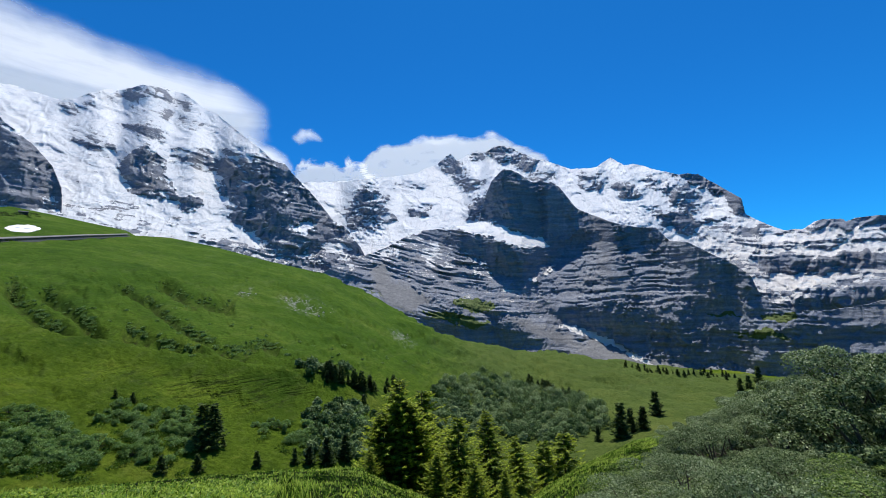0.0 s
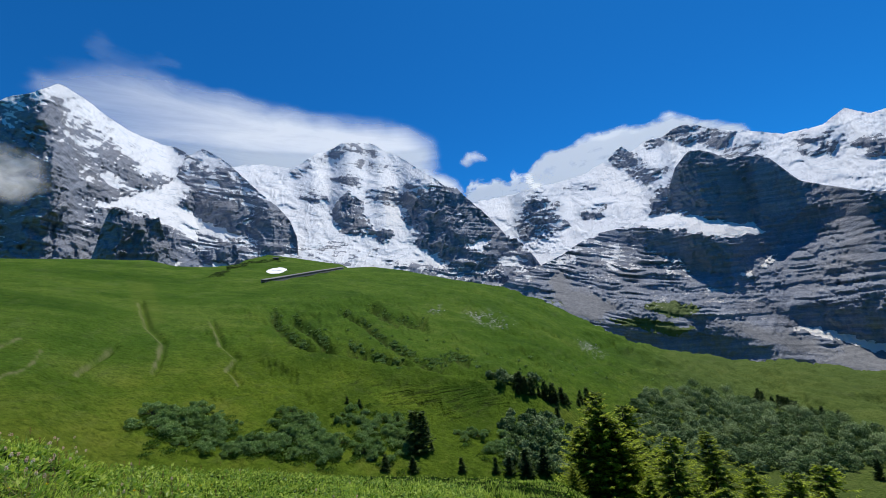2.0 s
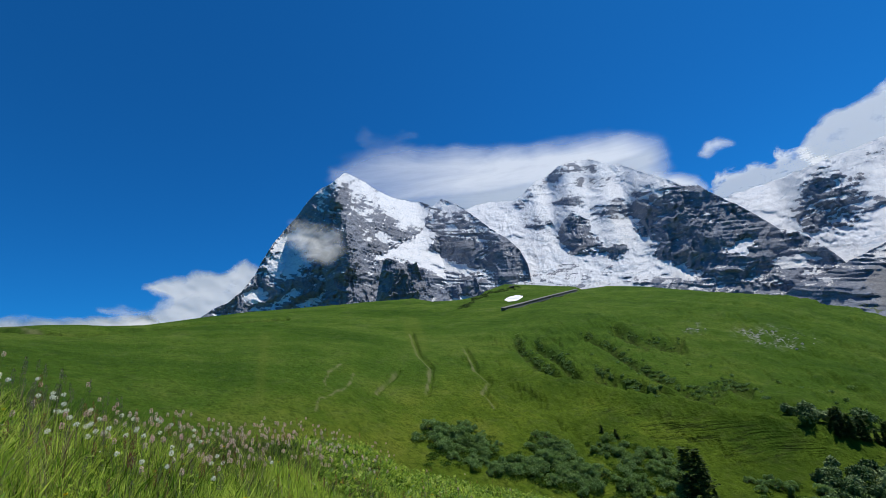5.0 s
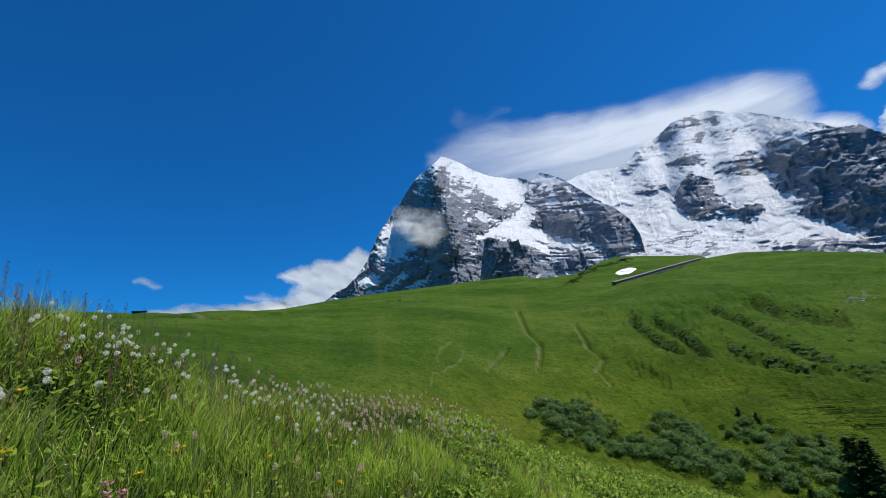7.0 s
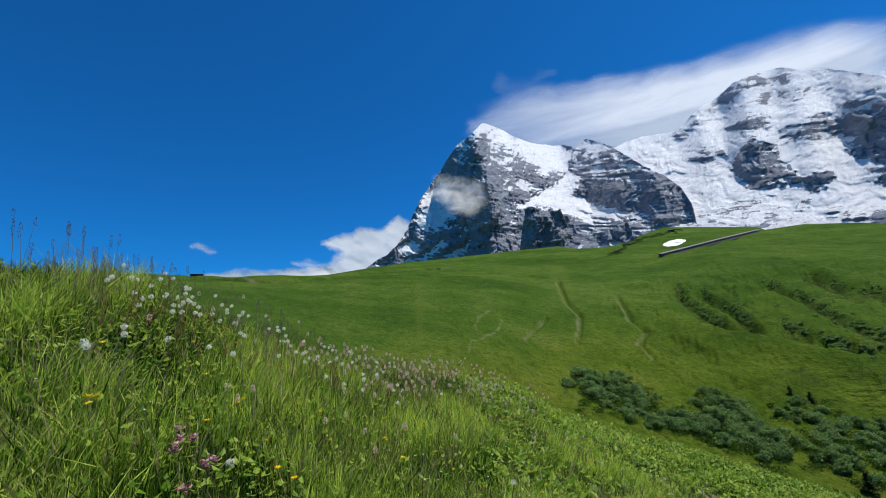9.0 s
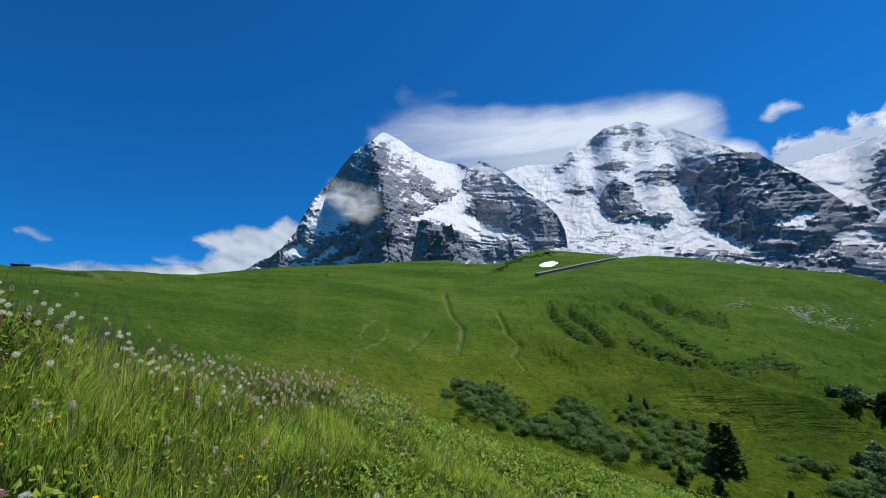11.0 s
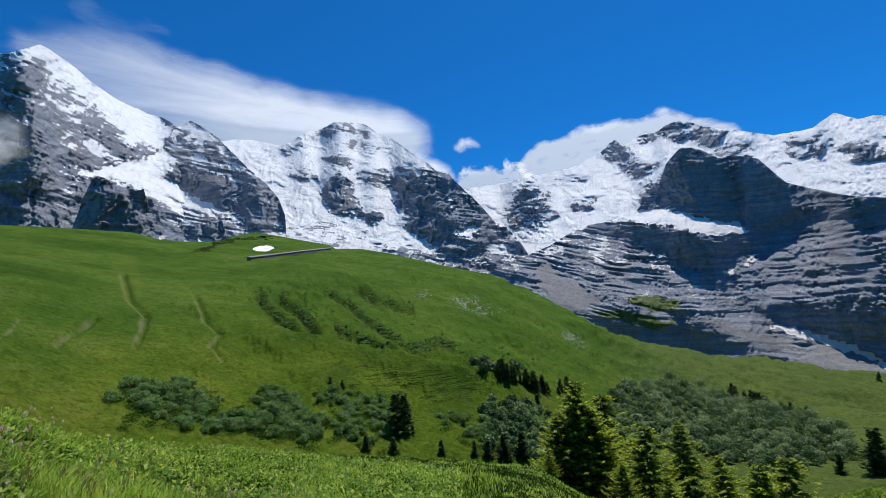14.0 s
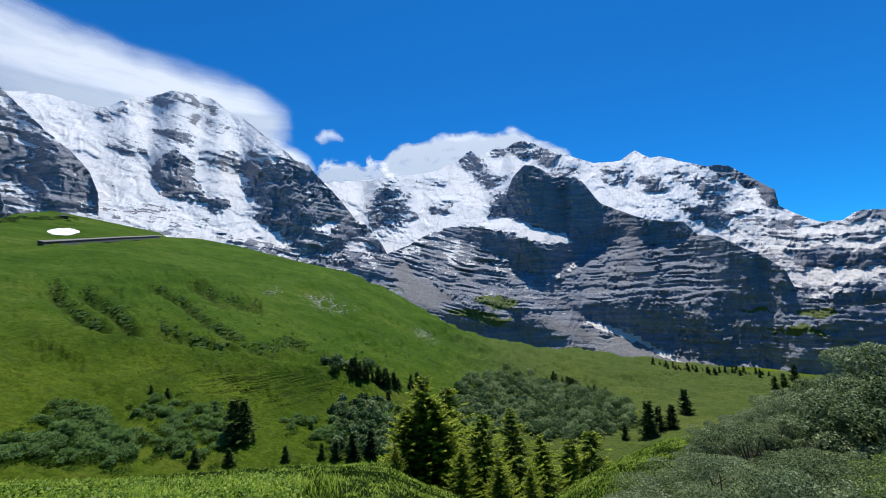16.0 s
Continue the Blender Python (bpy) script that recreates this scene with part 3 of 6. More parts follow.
massif("mountain", "pyramid-shaped mountain, dark shaded face beside a snow-streaked rock flank", EIGER,
       [(86, 6), (46, 6)], [(86, 2300), (76, 2120), (67.5, 1950), (60, 2250), (50, 2500), (46, 2600)], [
    (0.4, 73, 0.5, [(85.1, 7.3), (84.5, 9.3), (81.8, 10.9), (78.7, 14.3), (75.0, 20.0), (70.8, 24.8), (66.9, 27.5), (67.0, 25.5), (67.3, 20.8), (67.4, 18.8), (65.6, 16.1), (64.3, 9.1), (65.6, 5.8)]),
    (0.95, 58, 0.4, [(71.1, 24.7), (67.8, 26.6), (67.0, 25.8), (68.6, 24.0), (70.1, 21.9), (70.7, 21.2), (71.1, 22.8)]),
    (1.1, 47, 0.4, [(77.5, 16.5), (76.1, 18.9), (73.6, 20.2), (71.8, 18.5), (71.5, 16.9), (73.4, 14.5), (75.6, 13.7), (77.4, 14.4)]),
    (1.3, 46, 0.25, [(80.2, 11.7), (78.1, 12.6), (77.1, 11.4), (79.6, 10.5)]),
    (1.1, 52, 0.25, [(77.2, 10.4), (74.2, 12.7), (72.8, 12.2), (75.4, 10.7), (76.4, 9.7)]),
    (0.9, 52, 0.25, [(79.1, 10.0), (76.7, 10.8), (76.9, 9.6), (79.1, 9.4)]),
    (1.05, 54, 0.25, [(73.3, 10.4), (70.5, 12.0), (70.2, 10.7), (72.7, 9.4)]),
    (1.1, 54, 0.25, [(72.8, 15.1), (70.9, 17.4), (71.2, 15.6), (72.2, 14.2)]),
    (0.5, 54, 0.3, [(67.4, 21.5), (65.9, 20.9), (64.3, 20.8), (60.8, 20.6), (57.6, 18.6), (56.6, 17.1), (57.7, 16.6), (60.9, 17.5), (64.3, 18.0), (66.9, 17.3), (67.3, 20.8)]),
    (1.1, 40, 0.4, [(66.9, 27.5), (56.3, 22.9), (54.9, 21.5), (56.1, 19.5), (58.3, 18.9), (60.4, 20.9), (63.2, 21.3), (65.3, 22.6), (66.4, 24.9)]),
    (1.3, 42, 0.25, [(69.2, 25.4), (66.9, 27.8), (64.6, 26.6), (65.6, 25.6), (67.2, 25.9)]),
    (0.85, 46, 0.3, [(67.0, 25.2), (66.6, 21.5), (64.9, 20.8), (60.8, 20.6), (62.2, 22.1), (64.3, 23.7), (66.0, 24.9)]),
    (-0.1, 76, 0.3, [(67.1, 19.2), (65.7, 19.3), (64.1, 16.5), (62.2, 12.9), (62.3, 9.8), (69.9, 9.7), (67.8, 13.6), (67.0, 17.3)]),
    (0.18, 57, 0.4, [(66.9, 17.4), (64.3, 17.8), (59.4, 17.5), (58.1, 16.0), (62.3, 15.2), (63.6, 12.2), (64.9, 11.9)]),
    (1.2, 38, 0.15, [(63.0, 19.6), (62.6, 19.3), (61.4, 17.9), (59.4, 17.7), (59.8, 17.4), (61.7, 17.5), (62.9, 18.6)]),
    (1.3, 37, 0.3, [(59.3, 17.4), (56.5, 18.6), (55.0, 19.8), (54.1, 18.9), (56.5, 16.2), (53.7, 15.5), (49.2, 13.4), (46.8, 10.6), (50.1, 11.4), (54.5, 12.6), (57.8, 14.2), (60.5, 15.5), (63.1, 15.5), (62.4, 16.4)]),
], 0.4, 55, [(3.3, 6.5, [(66.9, 27.5), (67.4, 24.1), (67.4, 20.8), (66.6, 17.4), (64.9, 14.0), (64.0, 9.1)]), (0.8, 2.0, [(72.0, 23.0), (71.0, 20.5), (70.0, 17.3)]), (0.9, 2.5, [(76.6, 17.8), (75.4, 15.1), (73.3, 10.7)]), (0.6, 1.8, [(64.9, 23.0), (62.9, 20.3), (61.6, 17.5)]), (0.7, 1.5, [(60.8, 21.4), (59.4, 19.0), (59.1, 17.9)])], 0.5, seed=1.0, dip=0.3, ribbed=1.0)
massif("mountain", "rounded rock shoulder with banded strata and light snow", SHOULDER,
       [(58, 7), (42, 6)], [(58, 2480), (52, 2250), (46, 2120), (42, 2250)], [
    (1.15, 42, 0.4, [(55.3, 21.1), (53.4, 23.1), (49.8, 21.3), (48.8, 20.0), (51.4, 20.9), (54.2, 20.2)]),
    (0.7, 48, 0.4, [(56.1, 18.9), (54.5, 20.5), (48.8, 19.8), (46.2, 17.4), (50.4, 18.4), (54.3, 18.2)]),
    (0.15, 56, 0.5, [(56.6, 16.0), (53.6, 16.7), (42.9, 14.8), (41.9, 12.0), (46.4, 10.5), (50.8, 12.8), (55.9, 14.5)]),
    (0.45, 42, 0.4, [(61.7, 16.4), (57.0, 15.0), (52.8, 14.1), (47.0, 11.8), (47.0, 10.0), (61.7, 10.2)]),
    (1.3, 36, 0.2, [(61.2, 16.3), (59.1, 16.6), (57.4, 17.3), (57.2, 16.2), (56.1, 15.3), (52.8, 14.4), (50.6, 13.5), (47.6, 11.8), (49.9, 12.1), (53.1, 12.8), (57.2, 14.7), (59.7, 15.6)]),
], 0.42, 50, [(0.6, 3.0, [(53.3, 22.9), (52.7, 19.6), (50.6, 15.8), (47.8, 11.8)]), (0.8, 2.0, [(49.9, 21.0), (46.6, 17.0), (44.9, 13.8)])], 0.32, seed=2.0, dip=0.12, ribbed=0.55)
massif("crag", "dark jagged rock crag under the great peak", CRAG,
       [(66, 6), (46, 6)], [(66, 1650), (61, 1450), (56, 1500), (46, 1600)], [
    (0.15, 45, 0.4, [(56.8, 11.3), (53.9, 10.6), (50.2, 9.7), (47.3, 8.0), (56.9, 8.0)]),
    (0.9, 30, 0.2, [(54.7, 8.6), (51.0, 9.8), (50.3, 9.1), (53.3, 8.1)]),
], -0.4, 74, [(0.8, 1.2, [(61.8, 15.7), (61.6, 12.5), (62.3, 9.0)]), (0.7, 1.2, [(57.7, 14.8), (58.2, 11.7), (57.6, 8.7)]), (0.5, 1.2, [(50.9, 11.4), (52.5, 9.5)])], rough=0.3, seed=3.0, ribbed=1.1)
massif("mountain", "snow-covered mountain with rock ribs and hanging glaciers", MOENCH,
       [(52, 6), (30, 6), (8, -2)], [(52, 2150), (40, 1950), (30, 1900), (18, 1750), (8, 2000)], [
    (1.0, 46, 0.6, [(36.0, 23.7), (34.1, 24.7), (31.2, 24.0), (28.8, 22.3), (28.4, 20.1), (30.8, 21.0), (33.5, 22.4), (35.0, 22.7)]),
    (0.78, 43, 0.6, [(38.2, 22.9), (34.4, 24.7), (29.6, 22.4), (29.8, 20.9), (33.2, 20.6), (36.4, 21.2)]),
    (0.72, 48, 0.4, [(43.5, 20.5), (41.1, 22.2), (38.0, 23.2), (36.5, 23.6), (37.3, 22.0), (40.6, 20.8), (42.8, 20.0)]),
    (0.6, 50, 0.3, [(44.1, 19.6), (42.0, 20.7), (41.1, 20.6), (42.4, 19.9)]),
    (0.45, 52, 0.25, [(38.3, 19.9), (35.5, 20.4), (33.4, 19.4), (33.8, 18.4), (36.1, 19.2)]),
    (0.65, 50, 0.3, [(41.6, 17.6), (40.3, 18.5), (37.8, 17.4), (38.9, 16.4), (40.9, 16.4)]),
    (0.7, 55, 0.4, [(33.5, 17.9), (28.4, 18.3), (28.2, 16.2), (31.0, 15.8), (33.3, 16.2)]),
    (0.1, 54, 0.25, [(38.4, 15.6), (37.3, 16.7), (35.6, 18.2), (34.2, 16.9), (33.8, 15.0), (32.6, 12.9), (34.2, 12.3), (36.4, 12.7), (37.4, 14.1)]),
    (-0.2, 64, 0.2, [(33.0, 12.8), (30.4, 12.8), (30.0, 11.8), (31.8, 11.2)]),
    (1.2, 35, 0.2, [(35.0, 13.0), (33.4, 13.3), (33.2, 12.9), (34.6, 12.7)]),
    (0.1, 56, 0.35, [(27.3, 18.4), (25.6, 18.5), (23.6, 17.7), (20.9, 17.6), (19.1, 16.2), (15.6, 12.4), (13.0, 9.8), (10.6, 6.8), (11.0, 3.8), (16.8, 3.8), (20.9, 6.2), (22.9, 7.5), (25.4, 9.7), (27.5, 10.9), (26.2, 13.4), (27.9, 13.5), (28.3, 14.2), (27.4, 15.6), (28.7, 16.2), (27.6, 17.5)]),
    (0.45, 50, 0.4, [(27.5, 18.8), (24.2, 18.7), (20.3, 17.7), (21.6, 16.6), (24.9, 16.7), (27.1, 16.9)]),
    (1.0, 40, 0.2, [(27.7, 12.8), (26.0, 12.7), (25.4, 11.6), (27.3, 11.2)]),
    (0.6, 50, 0.2, [(20.9, 14.4), (20.2, 13.7), (19.9, 12.3), (20.9, 13.0)]),
    (1.3, 35, 0.2, [(20.2, 9.6), (17.8, 10.5), (16.6, 9.9), (17.6, 9.1), (18.2, 8.3)]),
    (1.3, 35, 0.2, [(16.4, 7.3), (13.9, 7.7), (12.3, 6.8), (14.6, 6.1)]),
    (1.1, 35, 0.15, [(14.6, 5.9), (12.8, 5.7), (12.5, 5.1), (14.3, 5.5)]),
    (1.3, 35, 0.2, [(13.2, 3.5), (11.0, 4.4), (9.8, 4.0), (10.2, 3.0), (12.1, 2.9)]),
    (0.8, 32, 0.5, [(49.0, 10.2), (42.9, 11.6), (38.4, 11.9), (31.5, 9.9), (24.8, 7.6), (22.9, 6.5), (38.2, 7.5), (48.9, 9.2)]),
    (1.15, 34, 0.4, [(29.2, 10.9), (27.7, 9.9), (25.5, 9.3), (22.6, 7.5), (24.8, 7.6), (28.6, 9.2)]),
    (0.35, 36, 0.4, [(31.5, 8.4), (22.2, 7.0), (16.8, 4.7), (10.3, 3.0), (12.5, 1.2), (20.9, 4.4)]),
], 1.05, 37, [(0.4, 2.5, [(34.9, 24.6), (31.8, 23.6), (29.1, 22.2), (27.8, 20.2), (27.1, 18.3)]), (1.6, 4.0, [(24.9, 19.5), (23.9, 16.6), (22.2, 12.5), (18.9, 7.6), (14.0, 3.1)]), (0.5, 2.2, [(39.7, 22.5), (39.9, 20.0), (40.5, 17.6)]), (0.35, 1.6, [(35.6, 18.1), (35.7, 15.4), (33.8, 12.8)]), (0.9, 2.0, [(20.2, 17.2), (18.1, 13.4), (15.3, 9.8)])], seed=4.0, dip=0.2)
massif("mountain", "long glacier-draped mountain ridge with a sharp white summit", JUNGFRAU + [(-60, 6.5), (-66, 4)],
       [(23, 2), (-26, 2), (-32, -4), (-37, -8), (-47, -9), (-75, -10)], [(23, 2300), (0, 2050), (-20, 2100), (-36, 2150), (-75, 2100)], [
    (0.55, 54, 0.3, [(-6.8, 19.2), (-8.6, 19.7), (-11.6, 18.5), (-13.7, 17.0), (-12.5, 15.9), (-9.6, 17.3), (-7.3, 17.4)]),
    (0.68, 50, 0.35, [(0.7, 17.4), (-1.9, 19.3), (-2.8, 18.0), (-4.7, 16.0), (-6.2, 14.8), (-4.0, 14.0), (-1.7, 15.8), (-0.2, 16.6)]),
    (0.45, 52, 0.25, [(-4.6, 18.8), (-6.6, 19.1), (-6.7, 18.1), (-4.2, 17.9)]),
    (0.6, 50, 0.4, [(-9.6, 17.1), (-14.1, 16.3), (-16.2, 15.7), (-15.7, 13.9), (-12.4, 14.8)]),
    (0.8, 50, 0.4, [(6.9, 15.7), (1.5, 15.2), (1.9, 14.5), (6.2, 14.8)]),
    (0.5, 56, 0.25, [(10.8, 14.8), (9.2, 15.6), (7.6, 13.8), (7.0, 11.8), (6.2, 10.4), (8.5, 9.2), (12.4, 9.6), (13.2, 11.1), (11.9, 13.5)]),
    (0.55, 54, 0.3, [(4.9, 11.9), (1.6, 12.3), (1.9, 11.1), (4.4, 10.8)]),
    (0.3, 62, 0.3, [(-2.9, 9.7), (-4.2, 11.9), (-6.2, 13.3), (-6.4, 9.5)]),
    (0.7, 52, 0.4, [(-18.3, 14.7), (-21.1, 14.7), (-22.3, 12.7), (-20.9, 11.9), (-18.8, 12.5)]),
    (0.6, 50, 0.4, [(-26.3, 13.4), (-29.9, 12.1), (-32.0, 10.3), (-33.1, 8.6), (-30.6, 8.0), (-28.5, 10.3), (-26.5, 12.0)]),
    (0.35, 55, 0.3, [(-22.3, 13.3), (-24.9, 12.5), (-25.6, 11.0), (-23.4, 11.3)]),
    (0.3, 54, 0.35, [(-25.3, 10.1), (-29.5, 8.4), (-32.2, 6.6), (-35.3, 4.9), (-32.0, 4.6), (-28.2, 7.0)]),
    (0.55, 38, 0.5, [(-29.7, 7.6), (-36.0, 7.3), (-39.7, 4.9), (-46.5, 4.5), (-49.3, 3.2), (-48.0, -7.6), (-32.3, -8.6), (-32.0, 4.7)]),
    (-0.35, 70, 0.4, [(-38.9, -2.6), (-43.3, -1.6), (-48.8, -1.0), (-48.0, -7.6), (-32.3, -8.6), (-35.5, -3.0)]),
    (-0.25, 62, 0.3, [(-29.7, 13.2), (-32.0, 12.9), (-33.2, 11.9), (-35.2, 10.1), (-36.0, 9.4), (-36.2, 7.1), (-35.1, 7.7), (-34.6, 9.4), (-32.6, 11.0)]),
    (-0.3, 62, 0.2, [(-40.6, 5.0), (-42.2, 6.2), (-43.9, 5.8), (-44.9, 5.9), (-47.8, 5.6), (-47.7, 4.7), (-43.6, 4.9)]),
    (0.95, 36, 0.3, [(-36.5, 5.0), (-42.3, 5.3), (-43.9, 4.5), (-40.4, 3.7)]),
    (1.2, 34, 0.25, [(-37.8, 3.3), (-42.9, 2.9), (-46.4, 3.3), (-47.5, 3.2), (-47.4, 2.3), (-41.6, 2.1)]),
    (1.0, 36, 0.25, [(-31.8, 8.3), (-35.1, 8.0), (-36.9, 6.3), (-34.4, 6.9)]),
    (0.9, 36, 0.25, [(-31.0, 6.1), (-34.3, 5.6), (-36.1, 3.0), (-34.1, 3.8)]),
    (-0.2, 62, 0.3, [(-36.3, 2.7), (-39.4, 2.2), (-46.3, 2.3), (-46.2, 1.2), (-39.2, 0.9), (-36.9, 1.4)]),
    (1.0, 32, 0.2, [(-35.2, 0.6), (-36.8, 0.3), (-40.5, 0.6), (-43.0, -0.2), (-40.8, -0.8), (-38.6, -0.6), (-38.0, -1.2), (-38.8, -2.1), (-36.7, -0.8)]),
], 1.12, 33, [(1.3, 3.0, [(-8.6, 19.7), (-8.1, 17.6), (-5.6, 15.2)]), (1.2, 2.5, [(-1.7, 19.1), (-2.9, 16.8), (-5.5, 14.5)]), (1.4, 2.2, [(9.6, 15.6), (9.7, 12.7), (10.1, 9.4)]), (1.4, 3.0, [(-22.6, 16.5), (-23.1, 14.0), (-24.1, 11.1), (-25.8, 8.1)]), (1.2, 3.0, [(-29.7, 13.2), (-30.8, 10.1), (-32.8, 6.6)]), (0.8, 2.0, [(-15.9, 16.4), (-16.8, 14.2)]), (0.8, 3.0, [(-42.0, 5.9), (-41.3, 3.1), (-41.7, -0.4)])], seed=5.0)
massif("rock_wall", "dark shaded rock wall above grey scree", BLACKWALL + [(-60, -2), (-66, -5)],
       [(17, -2), (0, -8), (-20, -11), (-75, -12)], [(17, 1700), (0, 1500), (-20, 1500), (-40, 1500), (-75, 1500)], [
    (-0.2, 28, 0.7, [(-11.2, -3.5), (-19.5, -5.2), (-25.6, -8.2), (-34.9, -8.5), (-34.5, -12.0), (-15.0, -9.6)]),
    (-0.1, 30, 0.6, [(11.0, 4.5), (2.0, 2.7), (-3.9, -0.6), (2.3, -3.4), (11.1, -0.7)]),
    (0.3, 34, 0.6, [(15.0, 3.9), (13.9, 5.0), (9.5, 6.1), (4.1, 9.0), (-1.4, 9.0), (-5.7, 3.8), (-7.8, 0.7), (-1.1, 2.5), (6.5, 3.6)]),
    (-0.4, 69, 0.5, [(-7.1, 14.3), (-8.8, 17.2), (-14.0, 15.2), (-18.0, 10.8), (-23.3, 8.4), (-27.6, 7.5), (-30.4, 5.2), (-34.5, 2.5), (-36.6, -1.3), (-36.9, -3.7), (-31.2, -3.7), (-28.9, 2.3), (-23.0, 5.6), (-20.4, 6.5), (-15.4, 5.5), (-9.0, 8.2), (-6.1, 10.6)]),
    (-0.5, 75, 0.35, [(2.1, 8.6), (-5.9, 8.2), (-13.7, 5.8), (-15.0, 3.9), (-11.6, 1.8), (-7.2, 2.8), (-1.3, 6.9)]),
    (1.3, 26, 0.25, [(11.0, 5.6), (10.9, 7.5), (6.3, 10.1), (1.6, 11.0), (-5.3, 10.2), (-9.0, 8.6), (-13.4, 7.0), (-14.2, 5.9), (-11.8, 5.7), (-7.4, 7.1), (-3.7, 8.5), (1.7, 9.4), (3.7, 8.5), (7.2, 7.3)]),
    (-0.12, 35, 0.6, [(-13.2, 4.1), (-20.4, 6.5), (-22.3, 4.6), (-20.3, -3.4), (-15.5, -3.3), (-10.7, -0.2), (-12.0, 2.7)]),
    (-0.15, 37, 0.6, [(-22.8, 3.5), (-27.3, 4.5), (-28.9, 1.7), (-29.4, -2.3), (-25.4, -3.6), (-21.8, -0.7)]),
    (-0.45, 72, 0.5, [(-12.1, -1.7), (-31.2, -3.7), (-42.1, -4.8), (-41.5, -10.2), (-25.0, -7.5), (-15.4, -4.4)]),
    (0.0, 30, 0.5, [(6.5, 5.9), (-1.1, 3.3), (-8.6, 1.4), (-12.8, -1.0), (-15.4, -4.4), (-6.8, -3.0), (2.1, 0.4), (6.6, 2.8)]),
    ('scree', 30, 0.3, [(8.7, 4.9), (8.0, 4.3), (6.6, 2.3), (3.6, 0.8), (1.3, -0.8), (4.9, -2.0), (7.6, -1.2), (9.7, 1.4), (9.9, 3.3)]),
    ('scree', 30, 0.4, [(-6.8, -2.6), (-11.2, -3.9), (-15.3, -5.4), (-19.3, -7.6), (-15.2, -7.2), (-10.4, -5.3)]),
    ('green', 36, 0.3, [(-0.5, -1.1), (-3.2, -0.2), (-7.3, -1.9), (-4.6, -2.6)]),
    ('green', 36, 0.3, [(3.7, -2.0), (-0.8, -2.2), (-6.0, -3.9), (-3.4, -4.5), (1.5, -3.1)]),
    ('green', 36, 0.3, [(11.1, 1.9), (6.7, -0.2), (3.7, -2.2), (6.7, -1.3)]),
    ('green', 36, 0.25, [(-33.4, -5.8), (-36.3, -4.8), (-38.9, -6.1), (-35.7, -6.0)]),
    ('green', 36, 0.25, [(-36.1, -3.7), (-38.8, -3.1), (-39.6, -4.0), (-37.3, -4.3)]),
    ('green', 36, 0.25, [(-31.3, -3.2), (-33.9, -3.1), (-34.4, -3.8), (-32.3, -3.7)]),
    (-0.5, 75, 0.2, [(3.4, -2.7), (-3.0, -3.5), (-8.2, -4.8), (-12.4, -6.7), (-15.2, -7.9), (-4.4, -6.7), (0.1, -5.8)]),
    (-0.2, 27, 0.4, [(-12.6, -3.9), (-19.5, -5.4), (-25.6, -8.5), (-34.9, -8.8), (-34.5, -12.0), (-15.1, -8.9)]),
    ('scree', 26, 0.25, [(-17.5, -5.1), (-20.7, -6.2), (-24.3, -9.0), (-25.1, -7.7), (-27.9, -8.8), (-33.3, -9.4), (-30.5, -10.5), (-21.8, -9.2), (-15.9, -7.9), (-18.0, -6.9)]),
    (1.3, 32, 0.12, [(-14.4, -4.1), (-17.5, -5.0), (-20.4, -6.0), (-25.2, -9.0), (-23.4, -8.9), (-20.6, -7.0), (-15.4, -5.0)]),
    (1.3, 32, 0.1, [(-11.1, 1.6), (-12.4, 1.9), (-11.8, 1.0)]),
    (1.2, 32, 0.1, [(-13.2, 2.4), (-14.7, 3.3), (-14.5, 2.9), (-13.5, 2.2)]),
    (1.2, 32, 0.1, [(-4.2, 5.0), (-6.4, 3.4), (-4.9, 4.0)]),
    (1.1, 32, 0.1, [(1.2, 4.5), (-1.1, 3.9), (-0.3, 3.7)]),
], -0.22, 54, [(1.8, 4.0, [(-8.8, 16.7), (-9.3, 13.4), (-9.4, 8.9), (-9.9, 5.1), (-11.2, 1.3)]), (1.6, 3.5, [(-16.0, 13.5), (-17.3, 10.5), (-19.7, 6.6), (-20.7, 2.2), (-20.6, -3.5)]), (1.6, 3.5, [(-27.0, 7.3), (-27.6, 4.5), (-28.2, 0.4), (-28.3, -4.3), (-28.6, -7.5)]), (1.4, 3.5, [(-32.5, 3.5), (-33.2, 0.1), (-33.9, -3.7), (-34.0, -7.9)]), (1.0, 2.5, [(-13.9, 14.5), (-13.7, 10.8), (-14.4, 6.3)]), (1.0, 2.5, [(-21.9, 8.5), (-22.6, 4.9), (-23.9, 0.6)]), (1.2, 3.0, [(-38.8, -2.9), (-38.5, -6.0), (-37.7, -8.9)]), (0.9, 2.5, [(-2.8, 7.0), (-5.6, 1.5), (-8.3, -3.1)]), (0.8, 2.0, [(6.4, 6.6), (3.5, 2.7), (-0.9, -1.3)])], 0.42, seed=6.0, dip=[(18, 0.3), (2, 0.32), (-6, 0.12), (-12, 0.0), (-30, -0.02), (-75, 0.1)], ribbed=0.32)


